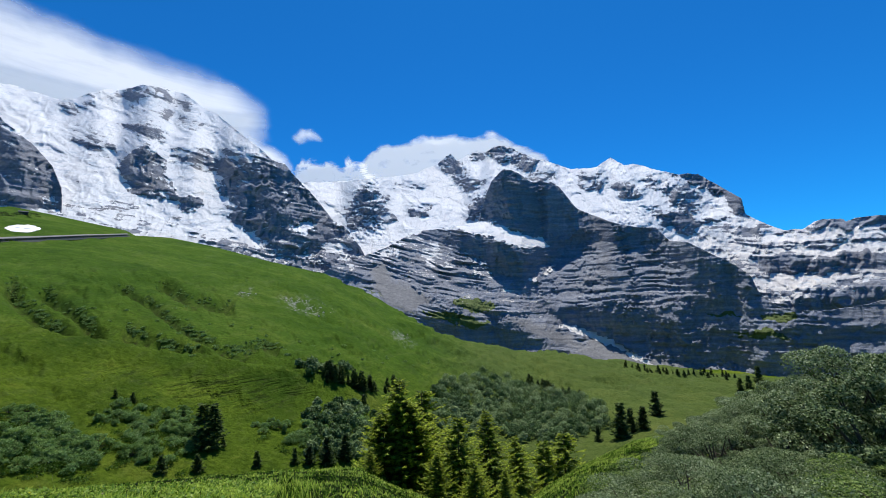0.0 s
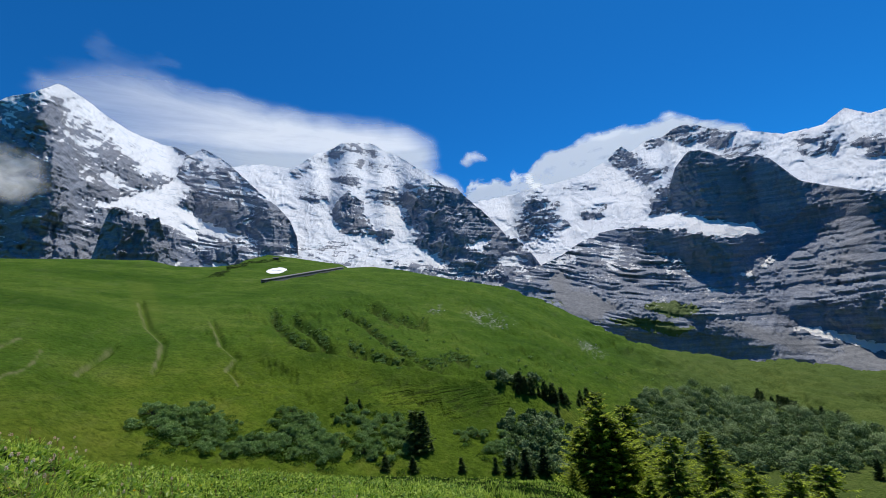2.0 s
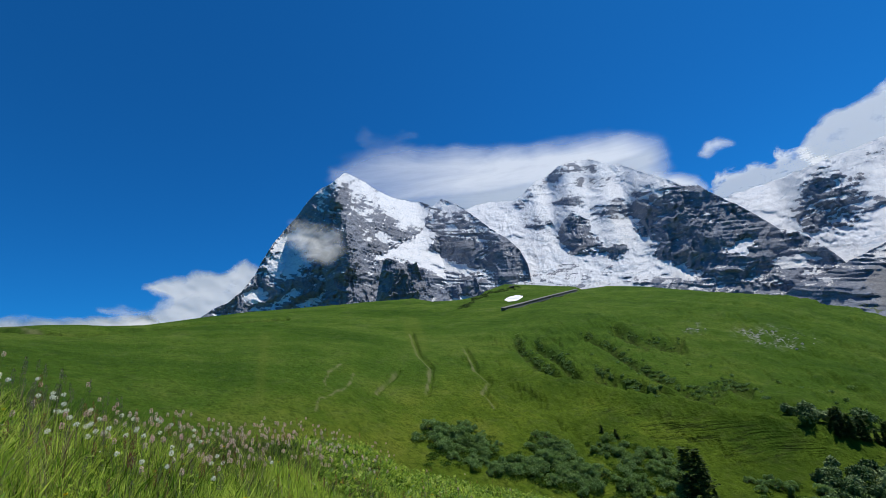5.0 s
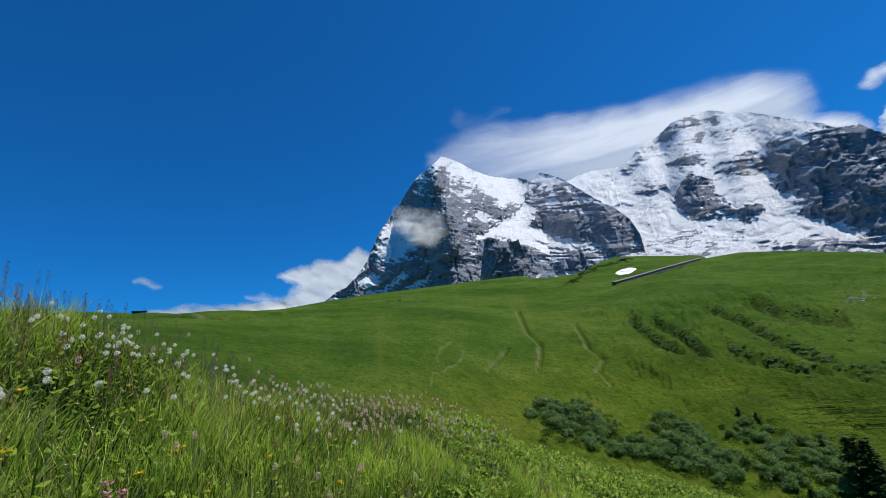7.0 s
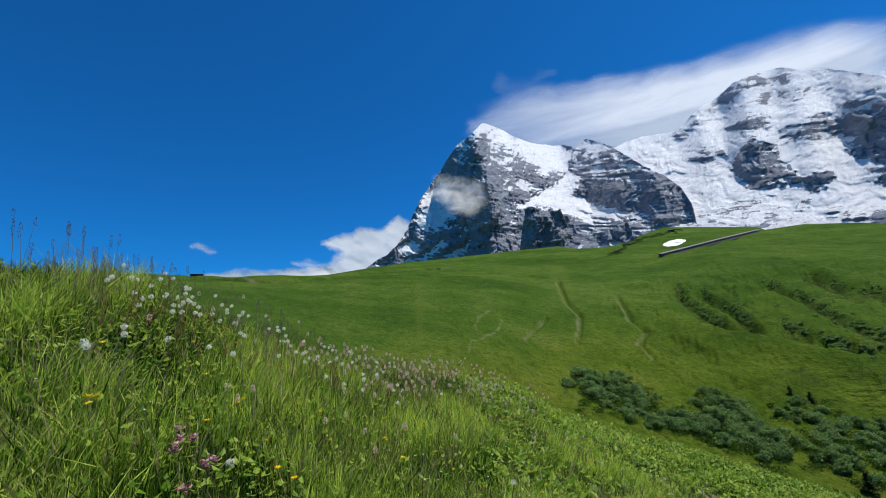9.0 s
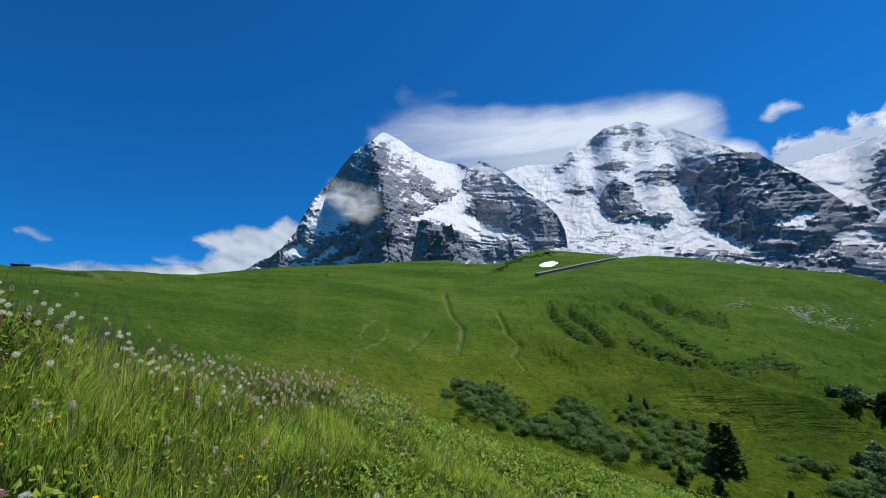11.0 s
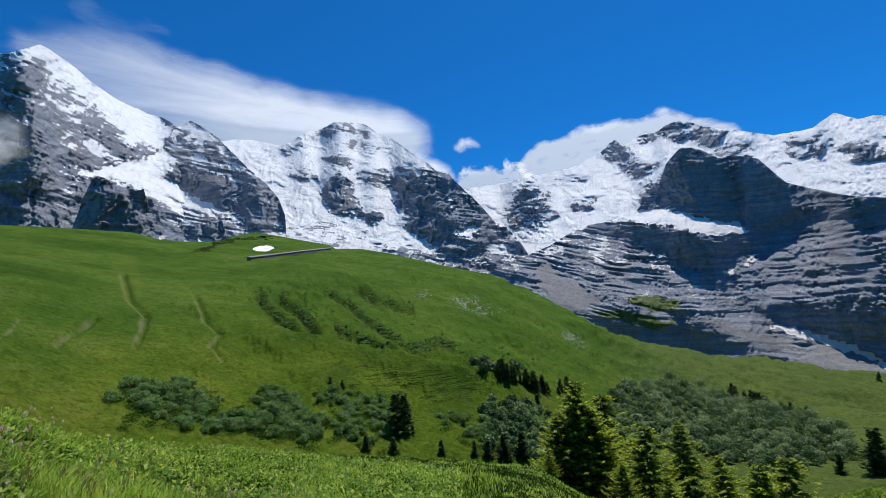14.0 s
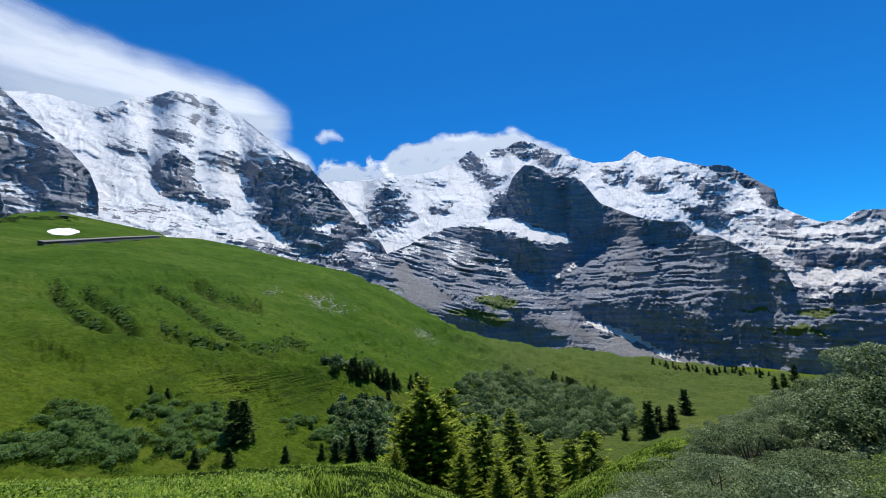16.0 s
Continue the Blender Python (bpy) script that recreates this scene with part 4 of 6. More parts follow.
# ---- clouds: thin lenses of mist ----
def mat_cloud(name, strength, grain, stretch, soft):
    k = Nodes(name)
    n = k.noise(1.0, 7, 0.6, k.coords(stretch), 0.6)
    d = k.math("ADD", k.attr("mist"), k.math("MULTIPLY", k.math("SUBTRACT", n, 0.5), grain))
    a = k.math("MULTIPLY", k.ramp(d, (0.5 - soft, 0.0), (0.5 + soft, 1.0)), strength)
    a = k.math("MULTIPLY", a, k.ramp(k.attr("mist"), (0.02, 0.0), (0.25, 1.0)))
    diff, thru, clear, both, out = (k.t.nodes.new(s) for s in ("ShaderNodeBsdfDiffuse", "ShaderNodeBsdfTranslucent", "ShaderNodeBsdfTransparent", "ShaderNodeMixShader", "ShaderNodeMixShader"))
    both.inputs[0].default_value = 0.62
    for s in (diff, thru):
        s.inputs[0].default_value = (0.86, 0.86, 0.87, 1)
    k.link(diff.outputs[0], both.inputs[1]), k.link(thru.outputs[0], both.inputs[2])
    k.link(a, out.inputs[0]), k.link(clear.outputs[0], out.inputs[1]), k.link(both.outputs[0], out.inputs[2])
    k.link(out.outputs[0], k.out.inputs[0])
    return k.m


def cloud(label, outline, r, feather, mat, thick=30.0, cell=0.25, lee=None, whole=None):
    p = np.array(outline)
    az, el = np.arange(p[:, 0].min() - 2, p[:, 0].max() + 2, cell), np.arange(p[:, 1].min() - 1.5, p[:, 1].max() + 1.5, cell)
    A, E = np.meshgrid(az, el, indexing="ij")
    w = 0.5 * fbm(A * 0.4, E * 0.6, 6.0, 4)
    mist = step(inside(A + w, E + w, outline), -feather, feather * 1.1)
    if lee:                                # thins out towards its windward end
        mist = mist * (0.42 + 0.58 * step(-A, -lee[0], -lee[1]))
    R = r - (thick + (0 if lee or whole else 34) * fbm(A * 0.5, E * 0.8, 2.5, 3, 0.4)) * mist - 0.9 * r * np.sin(np.radians(E - p[:, 1].mean()))
    R = np.minimum(R, 4920 * np.cos(np.radians(E)))
    Z = EYE + R * np.tan(np.radians(E))
    ob = put(new("cloud", grid_mesh("cloud", at_bearing(A, R, Z), {"mist": mist})), mat)
    ob.visible_shadow = False
    if whole:                              # a strand of a larger cloud
        ob.parent, ob.name = whole, "wisp"
        return tagged(ob, label)
    return tagged(ob, label, "cloud")


SMOOTH = mat_cloud("lens_cloud", 0.93, 0.8, (0.0009, 0.0009, 0.007), 0.48)
PUFF = mat_cloud("puffy_cloud", 0.93, 1.7, (0.004, 0.004, 0.006), 0.35)
BROKEN = mat_cloud("broken_cloud", 0.9, 2.9, (0.006, 0.006, 0.009), 0.3)
WISP = mat_cloud("wispy_cloud", 0.7, 1.6, (0.004, 0.004, 0.01), 0.5)
VEIL = mat_cloud("mist", 0.75, 2.4, (0.008, 0.008, 0.01), 0.6)
FAINT = mat_cloud("faint_cloud", 0.09, 2.2, (0.003, 0.003, 0.016), 0.6)
lens = cloud("smooth white lens cloud capping two snowy summits", [(69.0, 26.5), (68.7, 27.6), (64.9, 29.2), (59.1, 29.7), (52.9, 29.1), (46.4, 28.0), (39.8, 27.2), (32.3, 26.5), (26.8, 25.3), (23.7, 23.4), (23.5, 21.2), (25.2, 19.3), (31.5, 16.6), (46.1, 14.3), (56.6, 15.6), (64.3, 22.0)], 4500, 1.8, SMOOTH, lee=(68, 40))
cloud("thin white cloud trailing behind a snowy ridge", [(24.9, 20.2), (22.2, 19.3), (20.3, 17.9), (20.2, 16.9), (22.9, 17.4), (25.6, 18.8)], 4600, 0.9, SMOOTH, whole=lens)
cloud("smooth white cloud hugging the highest snow ridge", [(11.1, 17.2), (9.9, 18.3), (9.5, 19.5), (7.9, 20.2), (6.0, 20.4), (0.8, 21.2), (-5.1, 20.6), (-6.7, 21.0), (-7.7, 21.0), (-9.0, 20.2), (-12.0, 18.9), (-14.5, 17.4), (-15.1, 15.8), (-9.4, 14.9), (-1.7, 15.1), (6.2, 14.9), (10.0, 15.7)], 4790, 0.6, PUFF)
cloud("broken white cloud over a glacier saddle", [(20.2, 16.5), (18.1, 17.5), (15.9, 17.8), (13.3, 17.1), (12.6, 18.2), (10.7, 17.7), (9.2, 16.4), (10.8, 14.6), (16.7, 14.5), (19.8, 15.3)], 4780, 1.0, BROKEN)
cloud("small white cloud in blue sky", [(19.4, 20.8), (18.4, 21.4), (17.2, 21.5), (16.4, 21.0), (17.7, 20.7), (18.8, 20.1)], 4600, 0.6, WISP)
cloud("white cumulus cloud behind the pyramid mountain", [(90.4, 12.6), (86.7, 14.0), (82.9, 14.2), (79.7, 15.7), (77.5, 14.2), (79.4, 9.7), (84.1, 7.8), (92.7, 8.0), (95.4, 8.9), (89.8, 9.7), (87.6, 11.4)], 4500, 0.8, PUFF)
cloud("flat white cloud low over the hill", [(104.0, 8.7), (101.7, 9.3), (98.0, 9.3), (94.0, 9.3), (89.8, 9.7), (88.4, 8.5), (95.4, 7.5), (104.0, 7.9)], 4500, 0.6, PUFF)
cloud("wisp of mist against the dark rock face", [(74.4, 18.8), (73.1, 20.0), (71.0, 19.7), (68.8, 18.8), (68.3, 17.5), (70.0, 16.5), (72.1, 17.2), (73.3, 18.1)], 1750, 2.2, VEIL)
cloud("tiny white cloud in blue sky", [(105.3, 12.1), (104.4, 12.3), (103.2, 11.9), (103.8, 11.7)], 4600, 0.5, WISP)
cloud("wispy streaks above the lens cloud", [(64.4, 31.3), (63.4, 32.3), (62.2, 31.2), (59.1, 31.2), (56.5, 32.2), (56.3, 31.4), (60.5, 30.1), (63.9, 30.2)], 4300, 1.1, FAINT, whole=lens)
cloud("thin streak of cloud low over the hill", [(94.0, 10.3), (91.9, 10.5), (90.2, 9.9), (91.9, 9.7)], 4500, 0.5, WISP)


# ---- leaves, grass and wood ----
def mat_leaf(name, dark, mid, light, thru=0.35, gloss=0.45, fresh=None, tufted=0.0):
    k = Nodes(name, gloss)
    geo = k.t.nodes.new("ShaderNodeNewGeometry")
    info = k.t.nodes.new("ShaderNodeObjectInfo")
    f = k.math("ADD", k.math("MULTIPLY", geo.outputs["Random Per Island"], 0.7), k.math("MULTIPLY", info.outputs["Random"], 0.3))
    if tufted:                             # whole tufts differ more than the blades in one
        f = k.math("ADD", k.math("MULTIPLY", geo.outputs["Random Per Island"], 1 - tufted), k.math("MULTIPLY", k.attr("tone"), tufted))
    c = k.ramp(f, (0.3 if tufted else 0.15, dark), (0.5, mid), (0.7 if tufted else 0.85, light))
    if fresh:                              # young shoots at the branch ends, brightened to stand in for sunlit foliage
        c = k.mix(k.ramp(k.attr("tip"), (0.2, 0.0), (0.7, 1.0)), c, fresh)
    k.colour(c)
    k.b.inputs["Specular IOR Level"].default_value = 0.12
    t, m = k.t.nodes.new("ShaderNodeBsdfTranslucent"), k.t.nodes.new("ShaderNodeMixShader")
    k.link(k.mix(0.5, c, (0.16, 0.2, 0.02), "ADD") if thru > 0.4 else c, t.inputs[0])
    m.inputs[0].default_value = thru
    k.link(k.b.outputs[0], m.inputs[1]), k.link(t.outputs[0], m.inputs[2]), k.link(m.outputs[0], k.out.inputs[0])
    return k.m


def mat_plain(name, a, b, scale, rough=0.8, bump=0.3, dist=0.02):
    k = Nodes(name, rough)
    n = k.noise(scale, 6, 0.6)
    k.colour(k.mix(n, a, b))
    k.bump(n, bump, dist)
    return k.m


SPRUCE = mat_leaf("spruce_needles", (0.02, 0.046, 0.007), (0.1, 0.15, 0.018), (0.26, 0.33, 0.035), 0.5, fresh=(0.42, 0.49, 0.045))
DARKSPRUCE = mat_leaf("far_spruce_needles", (0.018, 0.038, 0.012), (0.05, 0.085, 0.022), (0.115, 0.16, 0.036), 0.3, 0.7)
ALDER = mat_leaf("alder_leaves", (0.026, 0.052, 0.013), (0.17, 0.24, 0.09), (0.45, 0.52, 0.29), 0.34)
FARALDER = mat_leaf("far_alder_leaves", (0.06, 0.125, 0.03), (0.145, 0.26, 0.075), (0.3, 0.42, 0.16), 0.42)
GREENALDER = mat_leaf("fresh_alder_leaves", (0.035, 0.08, 0.012), (0.17, 0.26, 0.05), (0.4, 0.5, 0.13), 0.4)
GULLYALDER = mat_leaf("gully_alder_leaves", (0.055, 0.105, 0.03), (0.14, 0.215, 0.073), (0.26, 0.335, 0.14), 0.2, tufted=0.72)
HERB = mat_leaf("herb_leaves", (0.03, 0.075, 0.006), (0.075, 0.15, 0.014), (0.15, 0.24, 0.03), 0.4)
BLADE = mat_leaf("grass_blades", (0.008, 0.034, 0.003), (0.13, 0.28, 0.014), (0.66, 0.78, 0.13), 0.4, tufted=0.5)
DOCK = mat_leaf("broad_leaves", (0.03, 0.08, 0.006), (0.13, 0.25, 0.018), (0.34, 0.44, 0.06), 0.42, 0.4)
BARK = mat_plain("bark", (0.05, 0.04, 0.03), (0.15, 0.12, 0.09), 9.0)
rng = np.random.default_rng(7)


def unit(v):
    return v / np.maximum(np.linalg.norm(v, axis=-1, keepdims=True), 1e-9)


def leaf_mesh(name, p, d, up, length, width, fold=0.15, tip=None, tone=None):
    """Diamond leaves from p along d, each its own island."""
    d = unit(d)
    s = unit(np.cross(d, up))
    n = np.cross(s, d)
    l, w = np.asarray(length)[..., None], np.asarray(width)[..., None]
    mid = p + d * l * 0.45 - n * w * fold
    V = np.stack([p, mid + s * w * 0.5, p + d * l, mid - s * w * 0.5], 1).reshape(-1, 3)
    return mesh_of(name, V, np.arange(len(V)).reshape(-1, 4), False, {key: np.repeat(val, 4) for key, val in (("tip", tip), ("tone", tone)) if val is not None})


def tube(points, radii, sides=7):
    """Corners and quads of a tapered tube along points."""
    P, rad = np.array(points, float), np.array(radii, float)
    t = unit(np.gradient(P, axis=0))
    a = unit(np.cross(t, np.where(np.abs(t[:, 2:]) > 0.9, [[1.0, 0, 0]], [[0, 0, 1.0]])))
    b = np.cross(t, a)
    th = np.linspace(0, 2 * np.pi, sides, endpoint=False)
    V = P[:, None] + rad[:, None, None] * (a[:, None] * np.cos(th)[None, :, None] + b[:, None] * np.sin(th)[None, :, None])
    i = np.arange(len(P) * sides).reshape(len(P), sides)
    j = np.roll(i, -1, 1)
    return V.reshape(-1, 3), np.stack([i[:-1], j[:-1], j[1:], i[1:]], -1).reshape(-1, 4)


def tubes(name, parts):
    V, Q, n = [], [], 0
    for v, q in parts:
        V.append(v), Q.append(q + n)
        n += len(v)
    return mesh_of(name, np.concatenate(V), np.concatenate(Q), True)


def child(name, me, mat, parent, label=""):
    ob = put(new(name, me), mat)
    ob.parent = parent
    return tagged(ob, label)


def spruce(h, spread, whorls, step_m, tuft, mat, seed, leaders=1, droop=0.25, taper=0.85):
    """A spruce of height h with its trunk and crown, at the origin."""
    g = np.random.default_rng(seed)
    top = new("spruce_tree")
    wood, P, D, U, LL, WW, TT = [], [], [], [], [], [], []
    for k in range(leaders):
        off = np.array([0, 0, 0]) if k == 0 else np.array([*(g.uniform(0.1, 0.2) * h * np.array([np.cos(2.1 * k), np.sin(2.1 * k)])), 0])
        hh = h if k == 0 else h * g.uniform(0.7, 0.93)
        zs = np.linspace(0, hh, 9)
        bend = g.normal(0, 0.012, 2) * hh
        axis = lambda z: np.stack([off[0] * np.clip(z / hh * 2, 0, 1) + bend[0] * (z / hh) ** 2, off[1] * np.clip(z / hh * 2, 0, 1) + bend[1] * (z / hh) ** 2, z], -1)
        wood.append(tube(axis(zs), 0.016 * hh * (1 - zs / hh) + 0.012, 8))
        for z in (np.linspace(0.05, 0.985, whorls) + g.normal(0, 0.006, whorls)).clip(0.02, 0.99) * hh:
            for b in range(g.integers(5, 8)):
                a = g.uniform(0, 2 * np.pi)
                ln = spread * h * ((1 - z / hh) ** taper * g.uniform(0.3, 1.2) + 0.015) * (0.8 if leaders > 1 else 1)
                out = np.array([np.cos(a), np.sin(a), 0])
                s = np.arange(0.12, 1, step_m / max(ln, 0.1))
                fall = -droop * ln * s + 0.34 * ln * s ** 3 + 0.05 * ln
                pts = axis(np.array(z)) + out * (ln * s)[:, None] + np.array([0, 0, 1]) * fall[:, None]
                if whorls > 20 and ln > 0.5:
                    q = np.array([0, 0.4, 0.8]) * ln
                    wood.append(tube(axis(np.array(z)) + out * q[:, None] + np.array([0, 0, 1]) * np.interp(q / ln, [0, *s], [0, *fall])[:, None], [0.02, 0.013, 0.005], 4))
                side = np.array([-out[1], out[0], 0])
                for sgn in (-1, 1, 0):
                    m = len(s)
                    d = out * 0.8 + side * (sgn * g.uniform(0.6, 1.1, m))[:, None] + np.array([0, 0, 1]) * g.normal(-0.05, 0.25, m)[:, None]
                    size = tuft * (1.15 - 0.45 * s) * g.uniform(0.7, 1.3, m)
                    P.append(pts), D.append(d), U.append(np.array([0, 0, 1]) + g.normal(0, 0.55, (m, 3)))
                    LL.append(size), WW.append(size * g.uniform(0.3, 0.5, m)), TT.append(s ** 1.3 * g.uniform(0.2, 1.2, m))
    child("trunk", tubes("trunk", wood), BARK, top)
    child("crown", leaf_mesh("crown", *(np.concatenate(x) for x in (P, D, U, LL, WW)), tip=np.concatenate(TT)), mat, top)
    return top


def shrub(h, wide, leaves, leaf, mat, seed, lobes=9):
    """A many-stemmed shrub with a ragged crown, at the origin."""
    g = np.random.default_rng(seed)
    top = new("alder_shrub")
    rho, turn = 0.43 * g.random(lobes) ** 0.5, g.uniform(0, 2 * np.pi, lobes)
    dome = (0.3 + 0.62 * (1 - (rho / 0.45) ** 2)) * g.uniform(0.22, 1.0, lobes) ** 0.8
    c = np.stack([rho * np.cos(turn) * wide, rho * np.sin(turn) * wide, dome * h], -1)
    rad = g.uniform(0.75, 1.45, lobes)[:, None] * 0.46 / lobes ** 0.5 * np.array([wide, wide, h * 0.85])
    k = g.integers(0, lobes, leaves)
    u = unit(g.normal(0, 1, (leaves, 3)))
    u[:, 2] = np.where(u[:, 2] < -0.35, -u[:, 2], u[:, 2])
    p = c[k] + u * rad[k] * g.uniform(0.7, 1.08, leaves)[:, None] ** 0.6
    p[:, 2] = np.maximum(p[:, 2], 0.03 * h)
    d = unit(np.cross(u, g.normal(0, 1, (leaves, 3))) + 0.35 * u + np.array([0, 0, 0.2]))
    size = leaf * g.uniform(0.6, 1.4, leaves)
    wood = []
    for q in c:
        mid = q * np.array([0.35, 0.35, 0.45])
        wood.append(tube(np.stack([[q[0] * 0.1, q[1] * 0.1, -0.1], mid, q]), [0.018 * h, 0.013 * h, 0.004 * h], 5))
    child("trunk", tubes("trunk", wood), BARK, top)
    child("crown", leaf_mesh("crown", p, d, u + g.normal(0, 0.4, (leaves, 3)), size, size * g.uniform(0.5, 0.75, leaves)), mat, top)
    return top


def set_down(proto, az, r, scale, label="", category="", group="", sink=0.05, squash=1.0):
    """A copy of a thing on the ground at a bearing and a distance."""
    z = float(ground_at(az, r)) - sink
    x, y, _ = at_bearing(np.array(float(az)), np.array(float(r)), np.array(0.0))
    ob = copy_thing(proto, pose(x, y, z, 0, 0, rng.uniform(0, 360)))
    ob.scale = (scale * squash, scale * squash, scale)
    return tagged(ob, label, category, group)


TABLE_AZ, TABLE_S = np.arange(-62, 134, 0.25), np.linspace(0, 1, 420)
TABLE_R = line(TABLE_AZ, GULLY_AT)[:, None] ** (1 - TABLE_S) * line(TABLE_AZ, SKYLINE_AT)[:, None] ** TABLE_S
TABLE_E = np.degrees(np.arctan2(ground_at(TABLE_AZ[:, None], TABLE_R) - EYE, TABLE_R))


def hill_distance(az, el, lift=0.0, lo=None, hi=None):
    """How far away the ground lies at a bearing and a height angle."""
    if lo is None:
        i = int(np.clip(round((az + 62) / 0.25), 0, len(TABLE_AZ) - 1))
        r, e = TABLE_R[i], TABLE_E[i]
    else:
        r = np.exp(np.linspace(np.log(lo), np.log(hi), 300))
        e = np.degrees(np.arctan2(ground_at(np.full(300, az), r) + lift - EYE, r))
    return float(r[int(np.argmax(e >= el))]) if e.max() >= el else float(r[-1]) * 0.97


def drop(proto):
    for o in (*proto.children_recursive, proto):
        bpy.data.objects.remove(o)


def scatter_in(outline, n, seed):
    g, p, out = np.random.default_rng(seed), np.array(outline), []
    while len(out) < n:
        a, e = g.uniform(p[:, 0].min(), p[:, 0].max()), g.uniform(p[:, 1].min(), p[:, 1].max())
        if inside(np.array([a]), np.array([e]), outline)[0] > 0:
            out.append((a, e))
    return out


# ---- near spruces below the meadow's edge: (bearing, top's height angle, distance) ----
tall = [spruce(10.0, 0.46, 34, 0.17, 0.4, SPRUCE, 11, leaders=5, taper=0.5), spruce(8.0, 0.48, 40, 0.13, 0.32, SPRUCE, 12, taper=0.6), spruce(8.0, 0.36, 42, 0.13, 0.3, SPRUCE, 13, taper=0.6)]
for (az, el), r, k, label in zip([(6.6, -10.2), (-0.8, -15.2), (-4.9, -14.6), (-8.2, -17.7), (-11.4, -18.2), (-14.1, -17.1), (3.7, -11.9), (9.2, -14.9), (2.1, -19.2), (-2.7, -20.2), (-6.5, -21.3), (10.5, -19.5)], (25, 23, 26, 31, 44, 46, 28, 27, 21, 20, 20, 22), (0, 1, 2, 1, 2, 1, 1, 2, 1, 1, 2, 1),
                                 ("broad sunlit spruce tree with several leaders", "young yellow-green spruce tree in sun", "slender sunlit spruce tree", "slender spruce tree among others", "narrow dark spruce tree in a gully", "narrow dark spruce tree in a gully",
                                  "sunlit spruce tree beside a broad one", "sunlit spruce tree beside a broad one") + ("low young spruce in front of taller ones",) * 4):
    height = EYE + r * math.tan(radians(el)) - float(ground_at(az, r))
    set_down(tall[k], az, r, max(height, 1.2) / (10.0, 8.0, 8.0)[k], label, "tree", "spruces below the meadow")
for o in tall:
    drop(o)

# ---- spruces farther off ----
far = [spruce(10.0, s, 22, 0.5, 1.15, DARKSPRUCE, 20 + i, droop=0.15, taper=0.75) for i, s in enumerate((0.36, 0.31, 0.42))]


def far_tree(az, foot, top, k, label):
    r = hill_distance(az, foot)
    z = float(ground_at(az, r))
    set_down(far[k % 3], az, r, max((EYE + r * math.tan(radians(top)) - z), 2.0) / 10.0, label, "tree", "dark spruces on the hillside", sink=0.3)


feet, tops = [(29.3, -15.6), (28.3, -15.5), (31.4, -12.4), (36.0, -9.7), (42.1, -10.6), (37.5, -9.0), (-21.0, -17.5), (-22.2, -16.8), (-23.5, -16.4), (-25.1, -14.8), (-18.3, -18.0), (-33.6, -11.6), (-34.4, -11.3), (-35.3, -10.8), (11.4, -11.4), (12.6, -10.7), (13.8, -10.3), (10.3, -11.8), (8.1, -11.6), (11.1, -13.8), (29.9, -17.7), (23.8, -18.5), (19.6, -18.8), (17.9, -19.0), (15.7, -19.3), (13.5, -19.4), (33.3, -17.1), (27.4, -15.7)], [(29.3, -10.7), (28.3, -10.9), (31.4, -11.1), (36.0, -8.5), (42.1, -9.5), (37.5, -8.3), (-21.4, -13.6), (-22.5, -14.1), (-23.7, -13.8), (-25.4, -12.1), (-18.4, -16.2), (-33.7, -10.2), (-34.5, -9.9), (-35.5, -8.9), (11.3, -9.0), (12.6, -9.6), (13.8, -9.3), (10.3, -9.7), (8.1, -10.1), (11.0, -11.8), (29.9, -15.8), (23.8, -16.6), (19.6, -16.9), (17.8, -16.9), (15.7, -16.2), (13.5, -16.1), (33.4, -15.2), (27.4, -14.5)]
for i, ((az, foot), (_, t)) in enumerate(zip(feet, tops)):
    far_tree(az, foot, t, i, "dark green spruce tree on a grassy slope")
g = np.random.default_rng(5)
for path, n, size in (([(-9.8, -11.7), (-12.0, -12.3), (-14.8, -13.0), (-17.1, -13.3)], 40, 1.0), ([(-22.1, -9.4), (-24.8, -10.0), (-27.8, -10.3), (-30.6, -10.1), (-33.2, -10.2)], 56, 0.6), ([(15.9, -9.5), (14.2, -10.2), (11.4, -11.4), (7.8, -12.1)], 30, 1.7)):
    p = np.array(path)
    for s in np.linspace(0, len(p) - 1.001, n):
        i = int(s)
        az, el = p[i] * (1 - s + i) + p[i + 1] * (s - i) + g.normal(0, (0.35, 0.12))
        far_tree(az, el, el + size * g.uniform(0.3, 1.0) ** 1.4 * 1.35, int(g.integers(3)), "small dark spruce in a row on the slope")
for o in far:
    drop(o)

# ---- alder thickets in the gully and on the hill ----
THICKETS = [[(59.6, -7.8), (57.7, -6.6), (53.1, -7.3), (50.8, -8.8), (51.0, -10.8), (55.4, -10.5), (58.9, -9.2)], [(46.7, -9.2), (43.8, -8.7), (42.0, -10.5), (38.8, -13.8), (40.1, -15.1), (45.0, -12.8), (50.4, -12.6), (51.0, -10.8), (46.1, -11.4)], [(38.5, -10.0), (36.8, -9.2), (34.1, -9.8), (30.7, -11.9), (29.4, -15.0), (32.3, -16.8), (36.3, -15.4), (37.5, -12.4)], [(24.2, -13.8), (22.1, -13.5), (17.9, -15.9), (15.6, -14.0), (10.4, -13.6), (6.2, -14.6), (9.4, -18.7), (16.6, -17.9), (22.3, -15.6)], [(45.9, -9.2), (43.6, -9.4), (41.5, -11.7), (39.3, -13.7), (40.6, -14.9), (45.7, -13.0)]]
mids = [shrub(2.5 + 0.35 * i, 4.6, 1600, 0.3, FARALDER, 30 + i, lobes=22) for i in range(4)]
